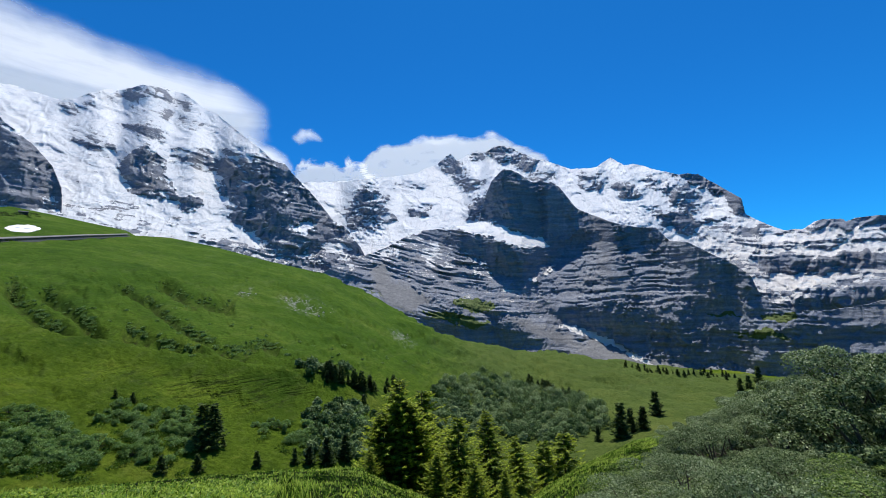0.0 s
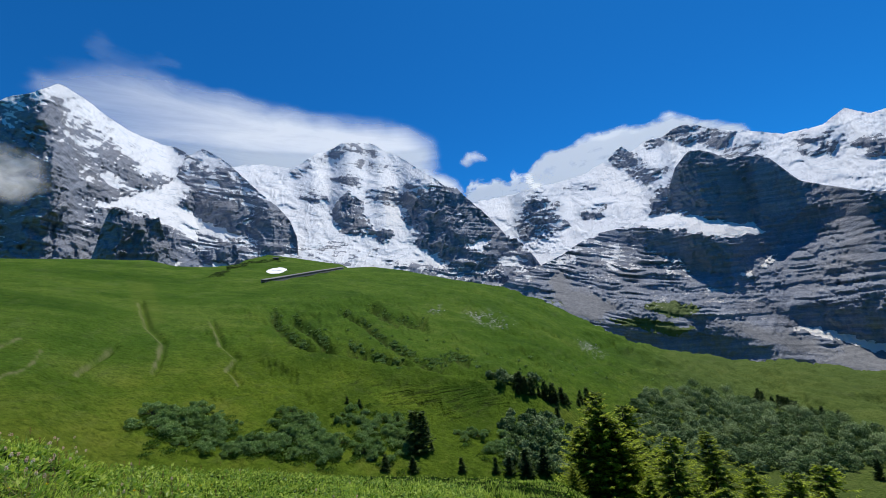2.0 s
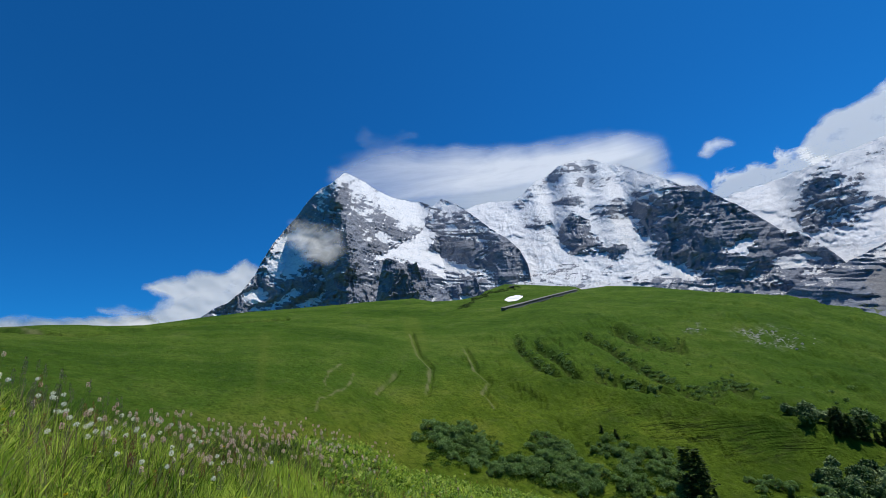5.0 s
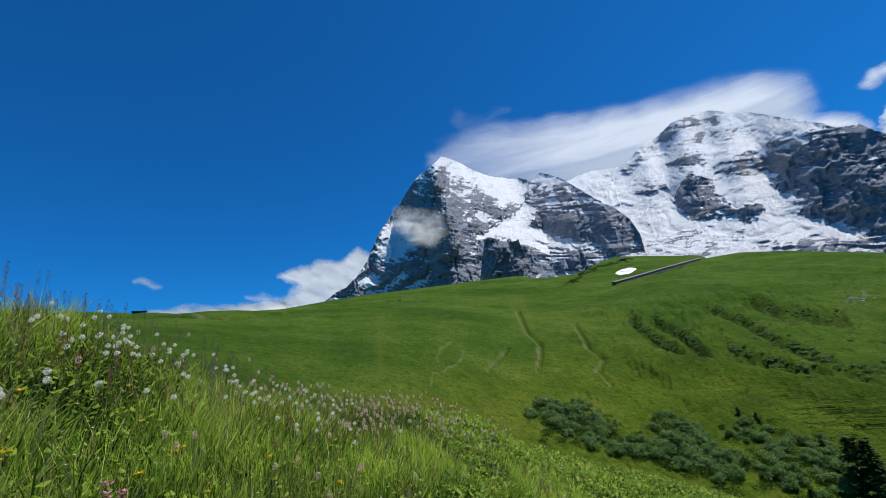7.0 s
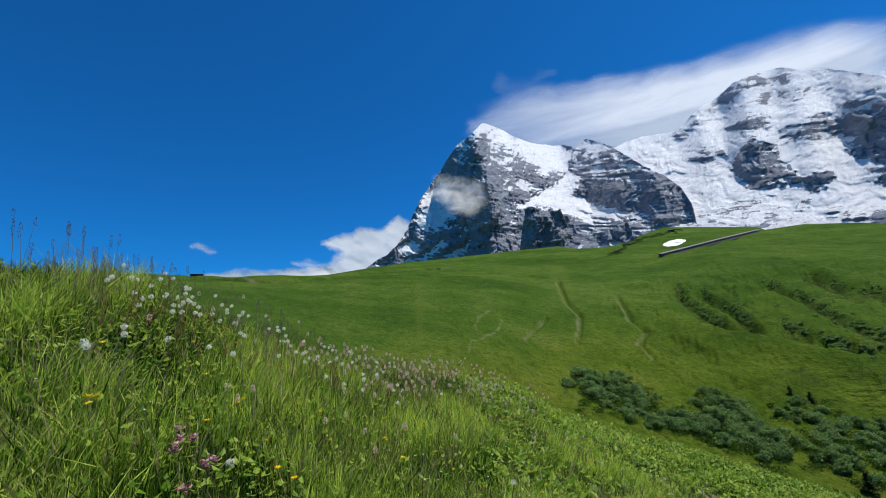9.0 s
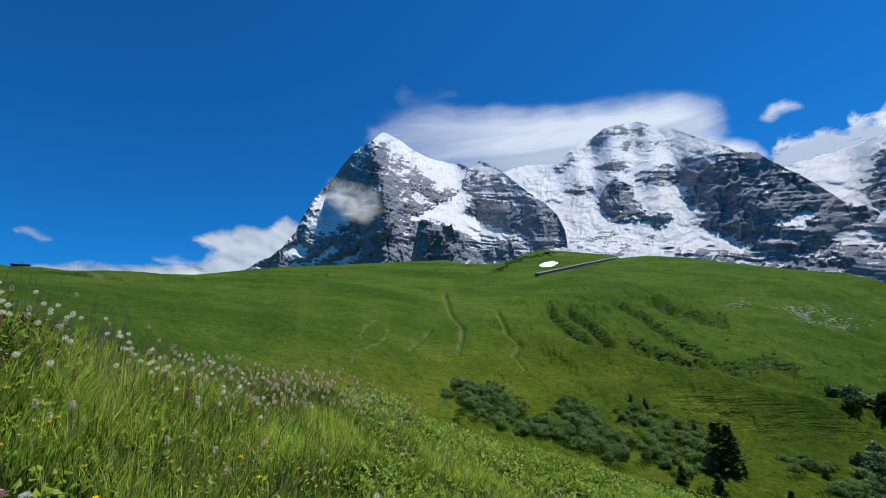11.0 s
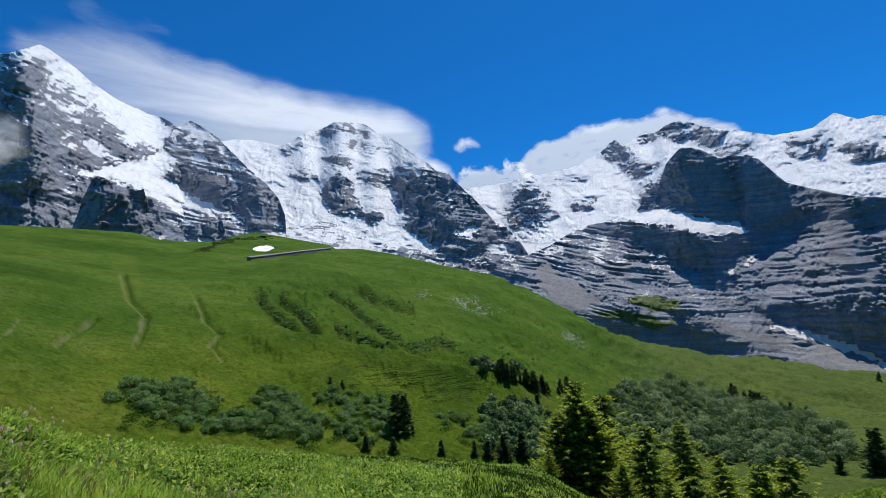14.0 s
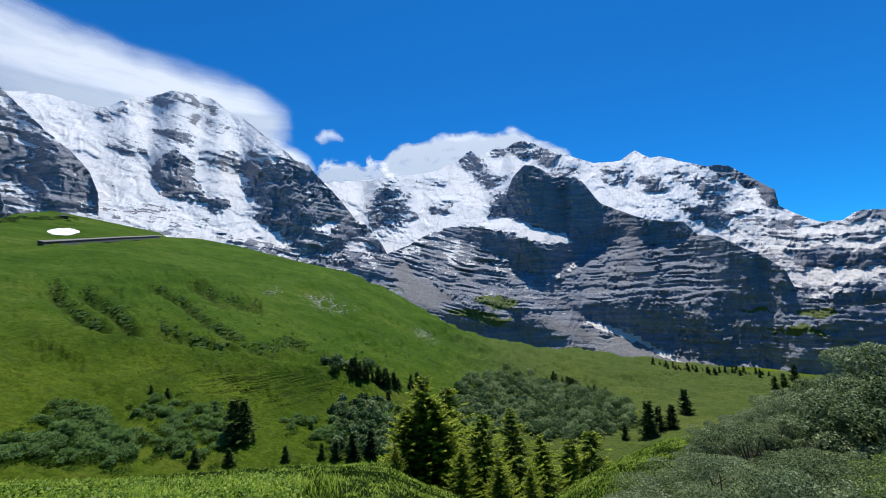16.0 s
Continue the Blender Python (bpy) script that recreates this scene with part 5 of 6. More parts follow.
for outline, n in zip(THICKETS, (32, 34, 34, 34, 26)):
    for az, el in scatter_in(outline, n, n):
        az, el = az + g.normal(0, 0.5), el + g.normal(-0.2, 0.35)
        r = hill_distance(az, el)
        set_down(mids[int(g.integers(4))], az, r, g.uniform(0.28, 1.05) * min(1.15, 0.5 + r / 200), "grey-green alder shrub in a hillside thicket", "shrub", "alder thickets", sink=0.4)
for o in mids:
    drop(o)


def brush(name, label, spots, leaves, leaf, mat):
    """Many far shrubs in one mesh: spots of (bearing, distance, height, width)."""
    g = np.random.default_rng(len(spots))
    s = np.array(spots)
    foot = at_bearing(s[:, 0], s[:, 1], ground_at(s[:, 0], s[:, 1]))
    k = np.repeat(np.arange(len(s)), leaves)
    # every bush is a heap of rounded clumps with shade between them
    lobe = g.uniform(-1, 1, (len(s), 6, 2)) * 0.34
    lift = (1.0 - 1.6 * (lobe ** 2).sum(-1) / 0.26) * g.uniform(0.7, 1.1, (len(s), 6))
    u = unit(g.normal(0, 1, (len(k), 3)))
    u[:, 2] = np.where(u[:, 2] < -0.3, -u[:, 2], u[:, 2])
    j = g.integers(0, 6, len(k))
    q = lobe[k, j]
    wide, high = s[k, 3], s[k, 2]
    out = g.uniform(0.7, 1.12, len(k)) * (0.2 + 0.1 * ((j * 7 + k) % 5) / 4)
    p = foot[k] + np.stack([(q[:, 0] + u[:, 0] * out) * wide, (q[:, 1] + u[:, 1] * out) * wide, np.maximum(0.62 * np.maximum(lift[k, j], 0.2) + 1.2 * u[:, 2] * out, 0.02) * high], -1)
    size = leaf * g.uniform(0.6, 1.4, len(k))
    d = np.cross(u, g.normal(0, 1, u.shape)) + 0.3 * u
    me = leaf_mesh(name, p, d, u + g.normal(0, 0.22, u.shape), size, size * 0.65, tone=g.uniform(0.15, 0.85, len(s))[k])
    return tagged(put(new(name, me), mat), label, "shrubs", kind="stuff")


GULLYBELT = [(2.3, -11.9), (-3.1, -10.6), (-6.8, -11.2), (-11.4, -12.7), (-17.2, -13.6), (-20.2, -15.5), (-19.6, -16.6), (-12.8, -18.7), (-8.9, -18.4), (-6.4, -17.5), (0.1, -17.9), (2.5, -15.4)]
LOWBELT = [(18.3, -12.8), (13.1, -12.7), (8.8, -15.0), (6.1, -18.8), (10.5, -19.5), (17.5, -18.3)]
spots, taken = [], []
for az, el in scatter_in(GULLYBELT, 2200, 8) + scatter_in(LOWBELT, 260, 12) + scatter_in([(19.6, -7.9), (16.9, -7.8), (13.5, -8.8), (14.2, -9.9), (18.3, -8.9)], 40, 9):
    r = hill_distance(az, el)
    x, y, _ = at_bearing(np.array(az), np.array(r), np.array(0.0))
    wide = r * g.uniform(0.017, 0.036)
    if all((x - u) ** 2 + (y - v) ** 2 > (0.37 * (wide + w)) ** 2 for u, v, w in taken):
        taken.append((x, y, wide))
        spots.append((az, r, wide * g.uniform(0.75, 1.1), wide))
brush("alder_brush", "belt of grey-green alder brush along a gully", spots, 900, 0.62, GULLYALDER)
spots = []
for path in RAVINES:
    p = np.array(path)
    for s in np.linspace(0, len(p) - 1.001, 44 * (len(p) - 1)):
        i = int(s)
        if math.sin(s * 9.0 + p[0][0]) + 0.6 * math.sin(s * 23.0) < -0.1:
            continue
        az, el = p[i] * (1 - s + i) + p[i + 1] * (s - i) + g.normal(0, 0.3, 2)
        spots.append((az, hill_distance(az, el), g.uniform(0.2, 0.65) * (0.4 + g.random()), g.uniform(0.6, 2.6)))
for az, el in scatter_in([(44.0, -0.2), (33.0, 0.4), (19.6, -4.5), (-7.8, -10.3), (-14.8, -13.0), (-0.5, -10.0), (21.0, -7.1), (37.9, -2.9)], 60, 3):
    spots.append((az, hill_distance(az, el), g.uniform(0.3, 1.0), g.uniform(0.8, 4.0) * g.random() + 0.6))
brush("ravine_shrubs", "low dark green shrubs in hillside ravines", spots, 110, 0.42, FARALDER)
spots = []
for outline in THICKETS:
    for az, el in scatter_in(outline, 60, 21):
        az, el = az + g.normal(0, 1.0), el + g.normal(-0.3, 0.6)
        spots.append((az, hill_distance(az, el), g.uniform(0.25, 0.7), g.uniform(2.0, 5.0)))
bushes = []
for outline in THICKETS:
    for az, el in scatter_in(outline, 34, 33):
        az, el = az + g.normal(0, 0.6), el + g.normal(-0.25, 0.4)
        bushes.append((az, hill_distance(az, el), g.uniform(0.9, 2.6), g.uniform(1.8, 4.2)))
scrub = []
for s in np.linspace(0, 1, 46):                      # dwarf scrub along the far brow beside the station
    az = 52.2 - 8.0 * s + g.normal(0, 0.2)
    el = float(line(az, [(51.9, 8.0), (50.3, 8.8), (48.0, 9.4), (45.7, 9.6), (43.7, 9.7)])) + g.normal(-0.1, 0.1)
    scrub.append((az, hill_distance(az, el), g.uniform(1.5, 4.0), g.uniform(6.0, 13.0)))
brush("dwarf_scrub", "dark green dwarf scrub along the far brow", scrub, 120, 0.9, DARKSPRUCE)
brush("alder_thicket", "low grey-green alder bushes between taller ones", bushes, 800, 0.28, FARALDER)
brush("tall_herbs", "fresh green herbs growing round the thickets", spots, 170, 0.3, HERB)

# ---- the near knoll of alders ----
KNOLL_TOP = [(-11.0, -25.2), (-13.9, -24.1), (-18.1, -21.7), (-22.1, -18.8), (-26.1, -15.7), (-30.3, -13.0), (-33.1, -11.5), (-36.3, -9.6), (-38.2, -8.9), (-40.8, -9.0), (-41.9, -6.7), (-42.8, -5.6), (-44.3, -5.8), (-45.3, -6.3), (-46.5, -5.8)]
SILVER = [shrub(2.6, 3.4, 15000, 0.058, ALDER, 40 + i, lobes=20) for i in range(3)]
FRESH = [shrub(2.0, 3.2, 13000, 0.046, GREENALDER, 46 + i, lobes=18) for i in range(2)]
LOW = [shrub(1.1, 2.4, 15000, 0.03, ALDER, 43 + i, lobes=24) for i in range(2)] + [shrub(1.0, 2.4, 13000, 0.027, GREENALDER, 48, lobes=18)]


def alder(kind, k, az, r, height, squash):
    proto, tall = ((SILVER[k % 3], 2.6), (FRESH[k % 2], 2.0), (LOW[k % 2], 1.1), (LOW[2], 1.0))[kind]
    label = ("silvery green alder shrub on a near knoll", "fresh yellow-green shrub on a near knoll")[kind % 2]
    set_down(proto, az, r, height / tall, label, "shrub", "shrubs on the knoll", squash=squash, sink=0.1)


# the tall ones that make the knoll's outline
for i, ((az, el), r) in enumerate(zip([(-42.8, -5.6), (-44.7, -6.0), (-37.7, -8.9), (-40.2, -9.0), (-35.1, -10.9), (-32.5, -12.0), (-29.4, -13.7), (-26.7, -15.4), (-24.1, -17.8), (-21.1, -20.0), (-18.0, -22.1), (-41.7, -8.1), (-38.9, -11.0), (-43.8, -5.8), (-45.5, -6.0), (-46.5, -5.8), (-43.3, -8.5)], (12, 12.5, 17, 16, 19, 20, 21, 22, 22, 20, 18, 11, 14, 11.5, 11, 12, 10))):
    height = EYE + r * math.tan(radians(el)) - float(ground_at(az, r)) + 0.1
    alder(0, i, az, r, height, min(1.35, max(0.8, 2.3 / height)))
# and those that fill it, down to the meadow's edge
rooted = []
for i in range(800):
    az = g.uniform(-60, -17.5)
    r = g.uniform(10, 24) if i % 3 == 0 else g.uniform(5.0, 10.5)
    if az > -24 and r > 16 - 0.5 * (az + 13):
        continue
    cap = EYE + r * math.tan(radians(float(line(az, KNOLL_TOP)) - 1.2)) - float(ground_at(az, r))
    height = min(cap, g.uniform(1.2, 2.8) if r > 10 else g.uniform(0.45, 1.0))
    x, y, _ = at_bearing(np.array(az), np.array(r), np.array(0.0))
    wide = 1.25 * height * min(1.35, max(1.0, 1.5 / height if r > 10 else 0.95 / height)) * (1.0 if r > 10 else 1.6)
    if height < 0.3 or any((x - u) ** 2 + (y - v) ** 2 < (0.24 * (wide + w)) ** 2 for u, v, w in rooted):
        continue
    rooted.append((x, y, wide))
    fresh = az < -42.5 and r < 9 or g.random() < 0.06
    alder((1 if fresh else 0) if r > 10 else (3 if fresh else 2), i, az, r, height, min(1.35, max(1.0, 1.5 / height if r > 10 else 0.95 / height)))
for o in SILVER + FRESH + LOW:
    drop(o)


# ---- meadow ----
def grass(name, label, n, az0, az1, r0, r1, tall, wide, power, mat, lean=0.24):
    g = np.random.default_rng(n)
    tufts = n // 14
    az = g.uniform(az0, az1, tufts)
    edge = line(az, CREST_AT) * 1.1
    r = (r0 ** power + (np.minimum(r1, edge) ** power - r0 ** power) * g.random(tufts)) ** (1 / power)
    k = g.integers(0, tufts, n)
    base = at_bearing(az, r, 0 * r)[k] + g.normal(0, 0.035, (n, 3)) * (0.6 + r[k, None] / 5)
    az, r = np.degrees(np.arctan2(-base[:, 0], base[:, 1])), np.hypot(base[:, 0], base[:, 1])
    base[:, 2] = ground_at(az, r) - 0.02
    patch = fbm(base[:, 0] / 0.7, base[:, 1] / 0.7, 4.0, 3)
    tone = (0.5 + 0.9 * patch + g.normal(0, 0.22, tufts)[k]).clip(0, 1)
    size = g.uniform(0.6, 1.15, tufts)[k]
    h = tall * (0.8 + 0.5 * patch) * size * g.uniform(0.5, 1.25, n)
    w = wide * (0.5 + r / 4.0) * g.uniform(0.6, 1.3, n) * np.where(g.random(n) < 0.12, 2.3, 1.0)
    a = g.uniform(0, 2 * np.pi, n)
    side = np.stack([np.cos(a), np.sin(a), 0 * a], -1)
    sway = g.normal(0, lean, (tufts, 2))[k]
    wind = np.stack([0.05 + sway[:, 0] + g.normal(0, 0.26, n), 0.03 + sway[:, 1] + g.normal(0, 0.26, n), 0 * a], -1)
    bend = wind * h[:, None]
    hv = np.stack([0 * h, 0 * h, h], -1)
    s = side * w[:, None] * 0.5
    V = np.stack([base - s, base + s, base + hv * 0.55 + bend * 0.28 + s * 0.8, base + hv * 0.55 + bend * 0.28 - s * 0.8, base + hv * 0.92 + bend * 0.85], 1).reshape(-1, 3)
    i = np.arange(n)[:, None] * 5
    T = np.concatenate([i + [0, 1, 2], i + [0, 2, 3], i + [3, 2, 4]], 1).reshape(-1, 3)
    return tagged(put(new(name, mesh_of(name, V, T, False, {"tone": np.repeat(tone, 5)})), mat), label, "grass", kind="stuff")


grass("grass", "tall green summer meadow grass", 170000, 40, 128, 1.0, 7.0, 0.34, 0.0036, 1.1, BLADE)
grass("grass", "short green meadow grass on the slope", 90000, -30, 66, 2.0, 25.0, 0.13, 0.007, 1.1, BLADE)
grass("grass", "sunlit grass on the ridge beside the knoll", 30000, -30, 6, 14.0, 38.0, 0.16, 0.004, 1.1, BLADE)
grass("grass", "green meadow grass below the bank", 70000, 18, 86, 2.5, 15.0, 0.26, 0.005, 1.0, BLADE)
grass("grass", "meadow grass all round the standpoint", 36000, 128, 332, 0.8, 7.0, 0.2, 0.008, 1.3, BLADE)
STRAW = mat_leaf("dry_stalks", (0.14, 0.12, 0.04), (0.32, 0.28, 0.12), (0.55, 0.48, 0.27), 0.35)
grass("dry_grass", "pale dry stalks standing in the meadow", 14000, 40, 128, 0.9, 7.5, 0.44, 0.0036, 1.1, STRAW)


def broad_leaves(n, az0, az1, r0, r1, size, seed):
    g = np.random.default_rng(seed)
    az = g.uniform(az0, az1, n)
    r = r0 + (np.minimum(r1, line(az, CREST_AT)) - r0) * g.random(n) ** 0.8
    p = at_bearing(az, r, ground_at(az, r) + g.uniform(0.03, 0.22, n))
    a = g.uniform(0, 2 * np.pi, n)
    d = np.stack([np.cos(a), np.sin(a), g.uniform(0.0, 0.8, n)], -1)
    ln = size * g.uniform(0.5, 1.4, n)
    me = leaf_mesh("broad_leaves", p, d, np.array([0, 0, 1.0]) + g.normal(0, 0.25, (n, 3)), ln, ln * g.uniform(0.45, 0.7, n))
    return tagged(put(new("broad_leaves", me), DOCK), "broad green leaves among meadow grass", "leaves", kind="stuff")


broad_leaves(20000, 22, 74, 3.0, 15, 0.085, 3)
broad_leaves(12000, 64, 125, 2.4, 8.0, 0.045, 4)

# ---- flowers ----
FLUFF = mat_leaf("seed_fluff", (0.82, 0.8, 0.72), (0.88, 0.86, 0.8), (0.92, 0.91, 0.86), 0.6, 0.8)
STEM = mat_plain("stem", (0.09, 0.14, 0.04), (0.2, 0.17, 0.08), 30)
PINK = mat_leaf("pink_petals", (0.72, 0.4, 0.36), (0.82, 0.6, 0.52), (0.87, 0.78, 0.66), 0.4, 0.7)
MAGENTA = mat_leaf("magenta_petals", (0.4, 0.13, 0.18), (0.52, 0.24, 0.28), (0.64, 0.44, 0.42), 0.3, 0.7)
YELLOW = mat_leaf("yellow_petals", (0.78, 0.5, 0.008), (0.84, 0.6, 0.01), (0.88, 0.68, 0.03), 0.3, 0.6)


SORREL = mat_leaf("sorrel_seeds", (0.16, 0.05, 0.03), (0.28, 0.1, 0.06), (0.4, 0.2, 0.12), 0.3, 0.7)
PANICLE = mat_leaf("grass_seeds", (0.08, 0.08, 0.07), (0.16, 0.14, 0.12), (0.3, 0.26, 0.2), 0.3, 0.7)


def flower_head(kind, seed):
    g = np.random.default_rng(seed)
    if kind == "seed_head":
        n, rad = 64, 0.019
        u = unit(g.normal(0, 1, (n, 3)))
        p, d = u * rad * 0.25, u + g.normal(0, 0.03, (n, 3))
        tip = leaf_mesh(kind, np.concatenate([p, u * rad * 0.85]), np.concatenate([d, unit(np.cross(u, g.normal(0, 1, (n, 3))))]),
                        np.concatenate([g.normal(0, 1, (n, 3)), u]), np.concatenate([np.full(n, rad), np.full(n, rad * 0.7)]), np.concatenate([np.full(n, 0.0016), np.full(n, rad * 0.22)]))
        return tip, FLUFF
    if kind == "flower_spike":
        n = 70
        z, a = g.uniform(0, 0.042, n), g.uniform(0, 2 * np.pi, n)
        rr = 0.007 * np.sin(np.pi * (0.15 + 0.85 * z / 0.042)) + 0.002
        u = np.stack([np.cos(a), np.sin(a), 0.5 + 0 * a], -1)
        return leaf_mesh(kind, np.stack([np.cos(a) * rr, np.sin(a) * rr, z], -1), u, g.normal(0, 1, (n, 3)), np.full(n, 0.009), np.full(n, 0.007)), PINK
    if kind in ("seed_panicle", "red_panicle"):
        n = 60 if kind == "red_panicle" else 44
        z, a = g.uniform(0, 0.1, n), g.uniform(0, 2 * np.pi, n)
        rr = 0.009 * np.sin(np.pi * (0.1 + 0.85 * z / 0.1))
        u = np.stack([np.cos(a), np.sin(a), 1.6 + 0 * a], -1)
        return leaf_mesh(kind, np.stack([np.cos(a) * rr, np.sin(a) * rr, z - 0.05], -1), u, g.normal(0, 1, (n, 3)), np.full(n, 0.011), np.full(n, 0.005)), SORREL if kind == "red_panicle" else PANICLE
    if kind == "white_flower":
        a = np.linspace(0, 2 * np.pi, 10, endpoint=False)
        u = np.stack([np.cos(a), np.sin(a), 0.35 + 0 * a], -1)
        return leaf_mesh(kind, 0 * u, u, np.array([0, 0, 1.0]) + 0 * u, np.full(10, 0.009), np.full(10, 0.006)), FLUFF
    n = 26
    a = g.uniform(0, 2 * np.pi, n)
    u = np.stack([np.cos(a), np.sin(a), g.uniform(0.1, 0.7, n)], -1)
    o = g.normal(0, 0.008, (n, 3)) * (kind != "yellow_flower")
    return leaf_mesh(kind, o, u, np.array([0, 0, 1.0]) + g.normal(0, 0.2, (n, 3)), np.full(n, 0.022), np.full(n, 0.011)), YELLOW if kind == "yellow_flower" else MAGENTA


def flower(thing, kind, h, seed):
    top = new(thing)
    lean = rng.normal(0, 0.05, 2)
    pts = np.array([[0, 0, -0.02], [lean[0] * 0.3, lean[1] * 0.3, h * 0.5], [lean[0], lean[1], h]])
    child("stem", tubes("stem", [tube(pts, [0.0018, 0.0014, 0.0011], 5)]), STEM, top)
    me, mat = flower_head(kind, seed)
    ob = child(kind, me, mat, top)
    ob.location = (lean[0], lean[1], h)
    return top


def plant_at(proto, az, el, h, label, category, group):
    r = hill_distance(az, el, lift=h, lo=0.8, hi=float(line(az, CREST_AT)))
    return set_down(proto, az, r, 1.0, label, category, group, sink=0.0)


clocks = [flower("dandelion", "seed_head", 0.36, 50 + i) for i in range(4)]
for i, (az, el) in enumerate([(116.7, 1.2), (113.9, 3.0), (110.1, 1.6), (112.2, 5.2), (111.8, 2.2), (111.1, 7.2), (109.7, 8.5), (109.2, 8.0), (114.7, 8.0), (109.2, 4.3), (107.8, 6.7), (106.1, 5.7), (105.7, 5.1), (103.3, 4.5), (100.4, 4.5), (99.6, 3.6), (97.8, 1.1), (96.9, 0.5), (95.5, 0.3), (104.1, 0.4), (103.4, -0.5), (102.4, 1.4), (92.6, -4.0), (90.2, -5.2), (88.8, -4.6), (89.1, -5.9), (85.0, -7.8), (79.5, -7.5), (82.7, -6.5), (73.3, -17.1), (103.5, -10.8), (111.7, 6.0), (108.5, 6.2), (107.1, 7.0), (102.7, 2.9), (114.5, 1.7)]):
    plant_at(clocks[i % 4], az, el, 0.36, "dandelion gone to a white seed clock", "flower", "dandelion clocks")
for i in range(70):
    az = g.uniform(84, 114)
    plant_at(clocks[i % 4], az, float(line(az, CREST)) - g.uniform(-0.5, 3.0), 0.36, "dandelion gone to a white seed clock", "flower", "dandelion clocks")
for o in clocks:
    drop(o)
spikes = [flower("bistort", "flower_spike", 0.3 + 0.05 * i, 60 + i) for i in range(4)]
for i in range(300):
    az = g.normal(79, 8.5)
    plant_at(spikes[i % 4], az, float(line(az, CREST)) + g.uniform(-3.0, 1.2), 0.38, "pink bistort with an upright flower spike", "flower", "pink bistorts")
for i in range(40):
    az = g.uniform(28, 115)
    plant_at(spikes[i % 4], az, float(line(az, CREST)) - g.uniform(0.3, 9.0), 0.42, "pink bistort with an upright flower spike", "flower", "pink bistorts")
for o in spikes:
    drop(o)
yellows = [flower("hawkbit", "yellow_flower", 0.3, 70 + i) for i in range(2)]
for i, (az, el) in enumerate([(116.0, -3.3), (116.9, -3.2), (114.8, -3.9), (105.1, -6.7), (87.2, -9.5), (86.1, -11.4), (98.4, -12.4), (96.6, -13.7), (113.7, 1.6), (82.5, -10.3), (85.3, -13.4), (62.8, -13.3), (60.2, -13.4), (56.4, -14.8), (54.6, -14.7)]):
    plant_at(yellows[i % 2], az, el, 0.3, "yellow hawkbit in bloom in the grass", "flower", "yellow flowers")
for o in yellows:
    drop(o)
reds = [flower("campion", "pink_cluster", 0.32, 80 + i) for i in range(2)]
for i, (az, el) in enumerate([(108.7, -7.3), (107.9, -8.1), (107.6, -9.0), (106.8, -8.0), (107.5, -10.4), (105.8, -10.5), (106.7, -12.1), (108.3, -8.5)]):
    plant_at(reds[i % 2], az, el, 0.32, "magenta campion blossoms on thin stems", "flower", "campions")
for o in reds:
    drop(o)

# stalks that stand above the bank, red sorrel, and small white and yellow flowers in the grass
for thing, kind, h, n, az0, az1, low, high, label, group in (
        ("grass_stalk", "seed_panicle", 0.5, 90, 92, 122, -2.0, 3.5, "tall grass stalk with a dark seed head", "seeding grasses"),
        ("grass_stalk", "seed_panicle", 0.42, 110, 30, 100, -7.0, 1.0, "tall grass stalk with a dark seed head", "seeding grasses"),
        ("sorrel", "red_panicle", 0.36, 150, 50, 118, -6.0, 0.8, "reddish sorrel in seed among meadow grass", "sorrels"),
        ("buttercup", "yellow_flower", 0.26, 60, 26, 116, -13.0, -1.0, "small yellow buttercup in the meadow", "yellow flowers"),
        ("chickweed", "white_flower", 0.26, 150, 40, 118, -13.0, -0.5, "tiny white chickweed flower in the grass", "white flowers")):
    kinds = [flower(thing, kind, h * (0.85 + 0.15 * i), 90 + i) for i in range(3)]
    for i in range(n):
        az = g.uniform(az0, az1)
        ob = plant_at(kinds[i % 3], az, float(line(az, CREST)) + g.uniform(low, high), h, label, "grass" if thing == "grass_stalk" else "flower", group)
        if kind == "yellow_flower":
            ob.scale = (0.7, 0.7, 1.0)
    for o in kinds:
        drop(o)


# ---- railway gallery, station and huts far up the hill ----
CONCRETE = mat_plain("concrete", (0.13, 0.13, 0.125), (0.22, 0.215, 0.2), 0.6)
DARKWOOD = mat_plain("dark_wood", (0.03, 0.025, 0.022), (0.07, 0.055, 0.045), 2.0)
SLATE = mat_plain("slate", (0.05, 0.052, 0.058), (0.1, 0.1, 0.11), 1.5)
GLASS = Nodes("window_glass", 0.08).colour((0.03, 0.035, 0.04)).m


def box_mesh(name, size, at=(0, 0, 0), bevel=0.05):
    bm = bmesh.new()
    bmesh.ops.create_cube(bm, size=1.0, matrix=Matrix.Translation(at) @ Matrix.Diagonal((*size, 1)))
    if bevel:
        bmesh.ops.bevel(bm, geom=bm.edges[:], offset=bevel, segments=1, affect="EDGES")
    me = bpy.data.meshes.new(name)
    bm.to_mesh(me)
    bm.free()
    return me


def prism_mesh(name, profile, x0, x1):
    """A profile in y and z drawn out along x."""
    bm = bmesh.new()
    a, b = ([bm.verts.new((x, y, z)) for y, z in profile] for x in (x0, x1))
    bm.faces.new(a[::-1]), bm.faces.new(b)
    for i in range(len(a)):
        j = (i + 1) % len(a)
        bm.faces.new((a[i], a[j], b[j], b[i]))
    bmesh.ops.recalc_face_normals(bm, faces=bm.faces[:])
    me = bpy.data.meshes.new(name)
    bm.to_mesh(me)
    bm.free()
    return me


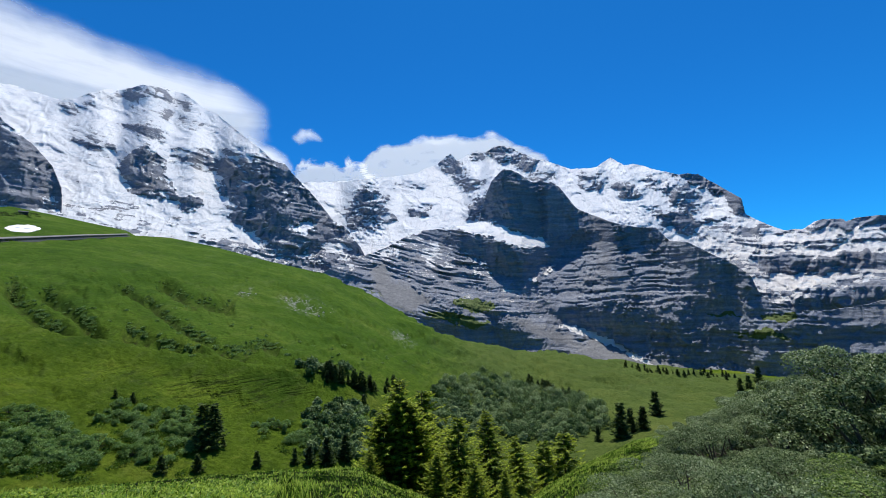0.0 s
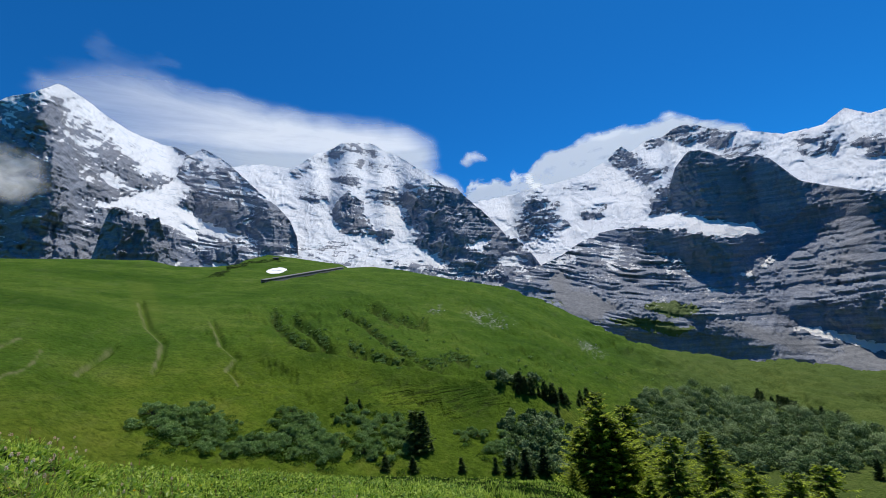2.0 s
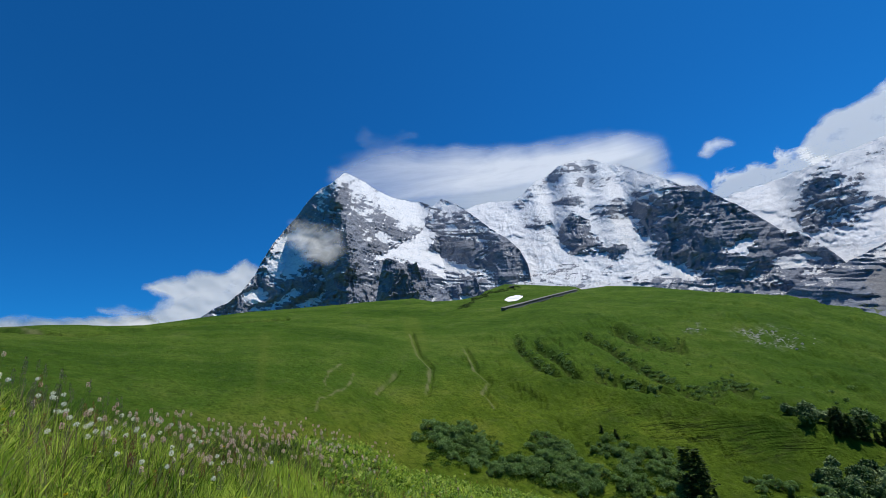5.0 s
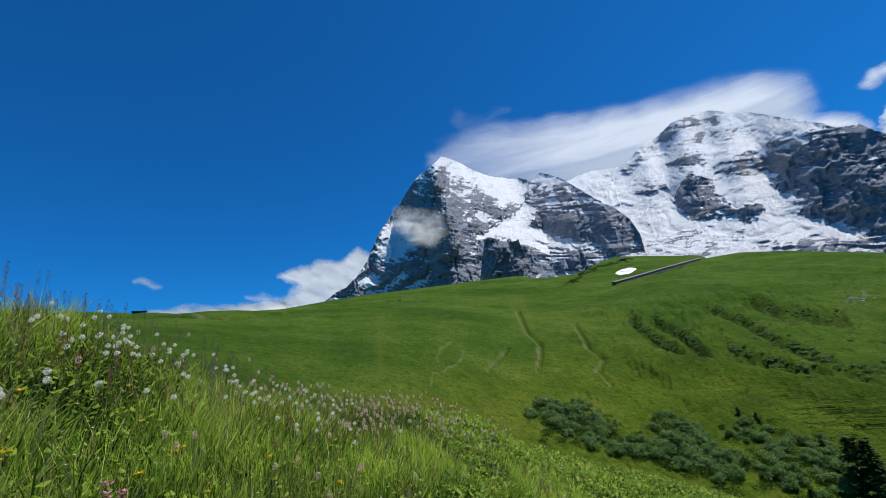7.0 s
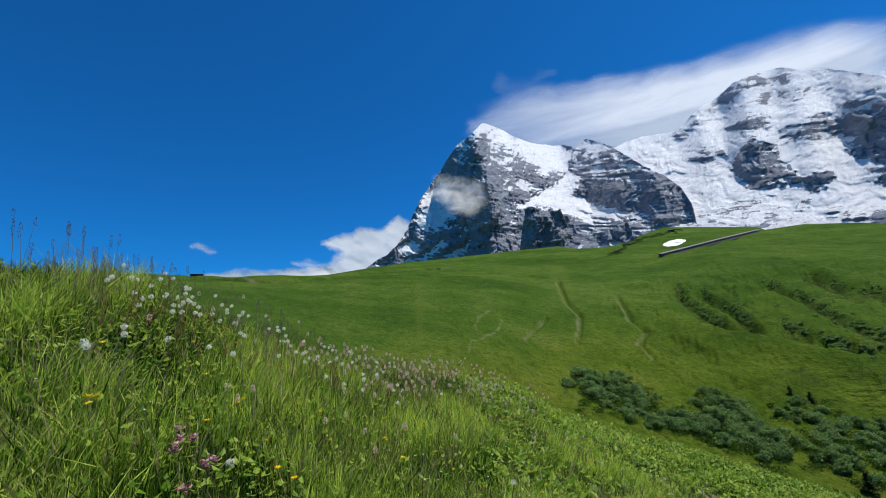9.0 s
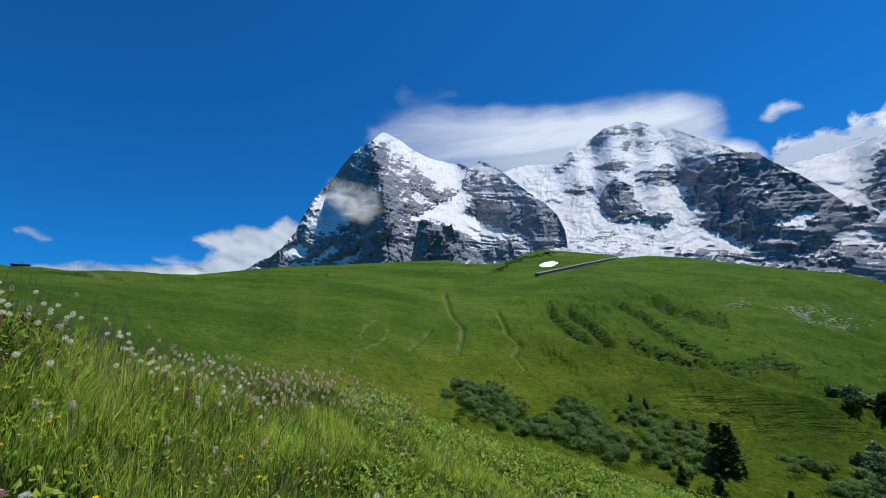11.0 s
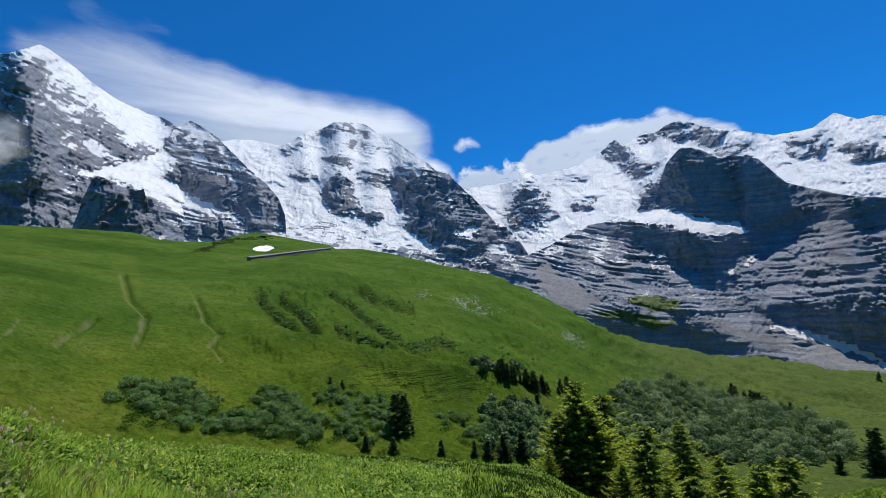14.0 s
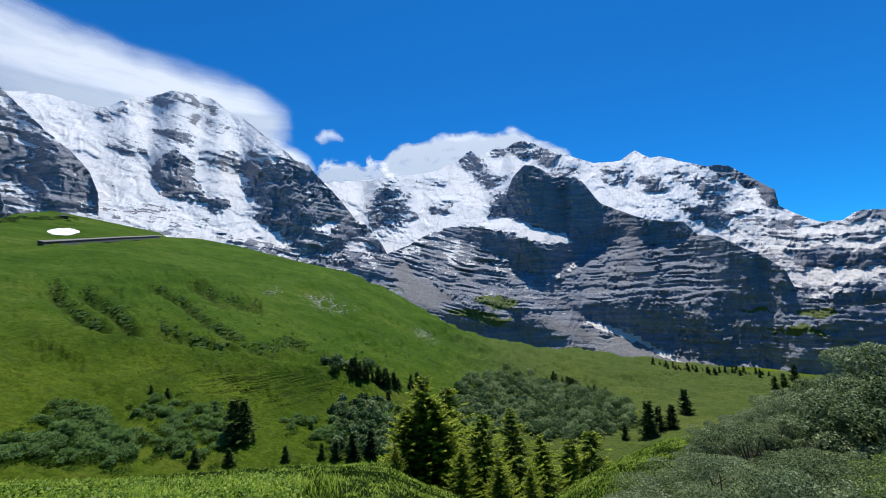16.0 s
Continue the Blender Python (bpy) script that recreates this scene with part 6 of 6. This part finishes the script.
def gallery(path):
    """Avalanche gallery over a railway: sloping roof, back wall and posts along a line on the hill."""
    top = new("railway_gallery")
    p = np.array(path)
    rs = [hill_distance(a, e) for a, e in p]
    pts = [at_bearing(np.array(a), np.array(r), ground_at(a, r)) for (a, e), r in zip(p, rs)]
    for u, v in zip(pts, pts[1:]):
        d = v - u
        ln, turn = float(np.hypot(d[0], d[1])), math.atan2(d[1], d[0])
        m = Matrix.Translation(Vector(u)) @ Matrix.Rotation(turn, 4, "Z") @ Matrix.Rotation(-math.atan2(d[2], ln), 4, "Y") @ Matrix.Diagonal((1, 0.6, 0.6, 1))
        full = float(np.linalg.norm(d))
        for name, me, mat in (("roof", prism_mesh("roof", [(-3.2, 4.0), (3.2, 5.6), (3.2, 6.1), (-3.2, 4.5)], 0, full), CONCRETE),
                              ("back_wall", prism_mesh("back_wall", [(2.6, -2), (3.1, -2), (3.1, 5.6), (2.6, 5.5)], 0, full), CONCRETE),
                              ("parapet", prism_mesh("parapet", [(-3.3, -2), (-2.9, -2), (-2.9, 1.0), (-3.3, 1.0)], 0, full), CONCRETE)):
            child(name, me, mat, top).matrix_basis = m
        n = max(2, int(full / 7))
        post = box_mesh("post", (0.5, 0.5, 6.2), (0, -2.95, 1.1), 0.04)
        for i in range(n):
            child("post", post, CONCRETE, top).matrix_basis = m @ Matrix.Translation((full * (i + 0.5) / n, 0, 0))
    return tagged(top, "long grey concrete railway gallery on the grassy slope", "gallery")


def house(name, az, r, size, roof_h, label, windows):
    """A gabled house facing the valley."""
    x, y, _ = at_bearing(np.array(float(az)), np.array(float(r)), np.array(0.0))
    top = new(name)
    w, d, h = size
    top.matrix_basis = pose(x, y, float(ground_at(az, r)) - 0.4, 0, 0, az)
    child("wall", box_mesh("wall", (w, d, h), (0, 0, h / 2), 0.05), DARKWOOD, top)
    child("roof", prism_mesh("roof", [(-d / 2 - 0.8, h - 0.1), (0, h + roof_h), (d / 2 + 0.8, h - 0.1), (d / 2 + 0.8, h + 0.2), (0, h + roof_h + 0.3), (-d / 2 - 0.8, h + 0.2)], -w / 2 - 0.7, w / 2 + 0.7), SLATE, top)
    for i in range(windows):
        ob = child("window", box_mesh("window", (1.1, 0.12, 1.4), (0, 0, 0), 0.02), GLASS, top)
        ob.location = (-w / 2 + w * (i + 0.5) / windows, -d / 2 - 0.02, h * 0.55)
    return tagged(top, label, "house")


gallery([(46.8, 6.8), (43.8, 7.2), (40.6, 7.6), (38.6, 7.8), (36.9, 8.0)])
(az, el), = [(45.2, 9.6)]
house("station_building", az, hill_distance(az, el), (9, 7, 3.4), 2.0, "dark mountain station building below the glacier", 3)
(az, el), = [(104.8, 8.7)]
brow = int(round((az + 62) / 0.25))
house("hut", az, float(TABLE_R[brow][TABLE_E[brow].argmax()]), (6.5, 3.5, 1.0), 0.3, "small dark hut on the hill's skyline", 2)

# ---- stones on the slope and by the meadow ----
STONE = mat_plain("boulder", (0.16, 0.155, 0.15), (0.38, 0.37, 0.35), 1.4, 0.9, 0.6, 0.1)


def boulder(size, seed):
    g = np.random.default_rng(seed)
    bm = bmesh.new()
    bmesh.ops.create_icosphere(bm, subdivisions=2, radius=0.5)
    k = g.uniform(0.6, 1.1, 3)
    for v in bm.verts:
        n = noise.noise(v.co * 2.2 + Vector((seed, 0, 0)))
        v.co = Vector((v.co.x * k[0], v.co.y * k[1], v.co.z * k[2] * 0.7)) * (1 + 0.45 * n) * size
    me = bpy.data.meshes.new("boulder")
    bm.to_mesh(me)
    bm.free()
    return put(new("boulder", me), STONE)


rocks = [boulder(1.0, s) for s in (1, 2, 3)]
for outline, n in ((STONES[0], 26), (STONES[1], 16), ([(25.5, 1.5), (24.0, 1.4), (23.3, 0.6), (25.1, 0.9)], 9)):
    for az, el in scatter_in(outline, n, n):
        r = hill_distance(az, el)
        set_down(rocks[int(g.integers(3))], az, r, g.uniform(0.6, 2.2), "pale grey boulder in the pasture", "boulder", "boulders on the hill", sink=0.25)
for o in rocks:
    drop(o)


# ---- old snow on the hill ----
def snow_patch(outline):
    """A smooth lens of snow lying on the slope."""
    p = np.array(outline)
    mid, n = p.mean(0), 56
    s = np.linspace(0, len(p), n, endpoint=False)
    i = s.astype(int)
    rim = p[i] * (1 - s + i)[:, None] + p[(i + 1) % len(p)] * (s - i)[:, None]
    rim = (rim + np.roll(rim, 2, 0) + np.roll(rim, -2, 0) + np.roll(rim, 1, 0) + np.roll(rim, -1, 0)) / 5
    V = []
    for f, lift in ((0.0, 0.55), (0.5, 0.5), (0.85, 0.4), (1.0, 0.1)):
        for az, el in mid + (rim - mid) * f:
            r = hill_distance(az, el)
            V.append(at_bearing(np.array(az), np.array(r), ground_at(az, r) + lift))
    me = grid_mesh("snow_patch", np.array(V).reshape(4, n, 3)[:, list(range(n)) + [0]])
    return tagged(put(new("snow_patch", me), mat_plain("old_snow", (0.78, 0.78, 0.78), (0.86, 0.86, 0.86), 0.3)), "patch of old white snow on the green slope", "snow")


snow_patch([(46.5, 8.2), (45.6, 8.6), (44.4, 8.6), (43.8, 8.3), (44.7, 7.9), (45.9, 7.9)])
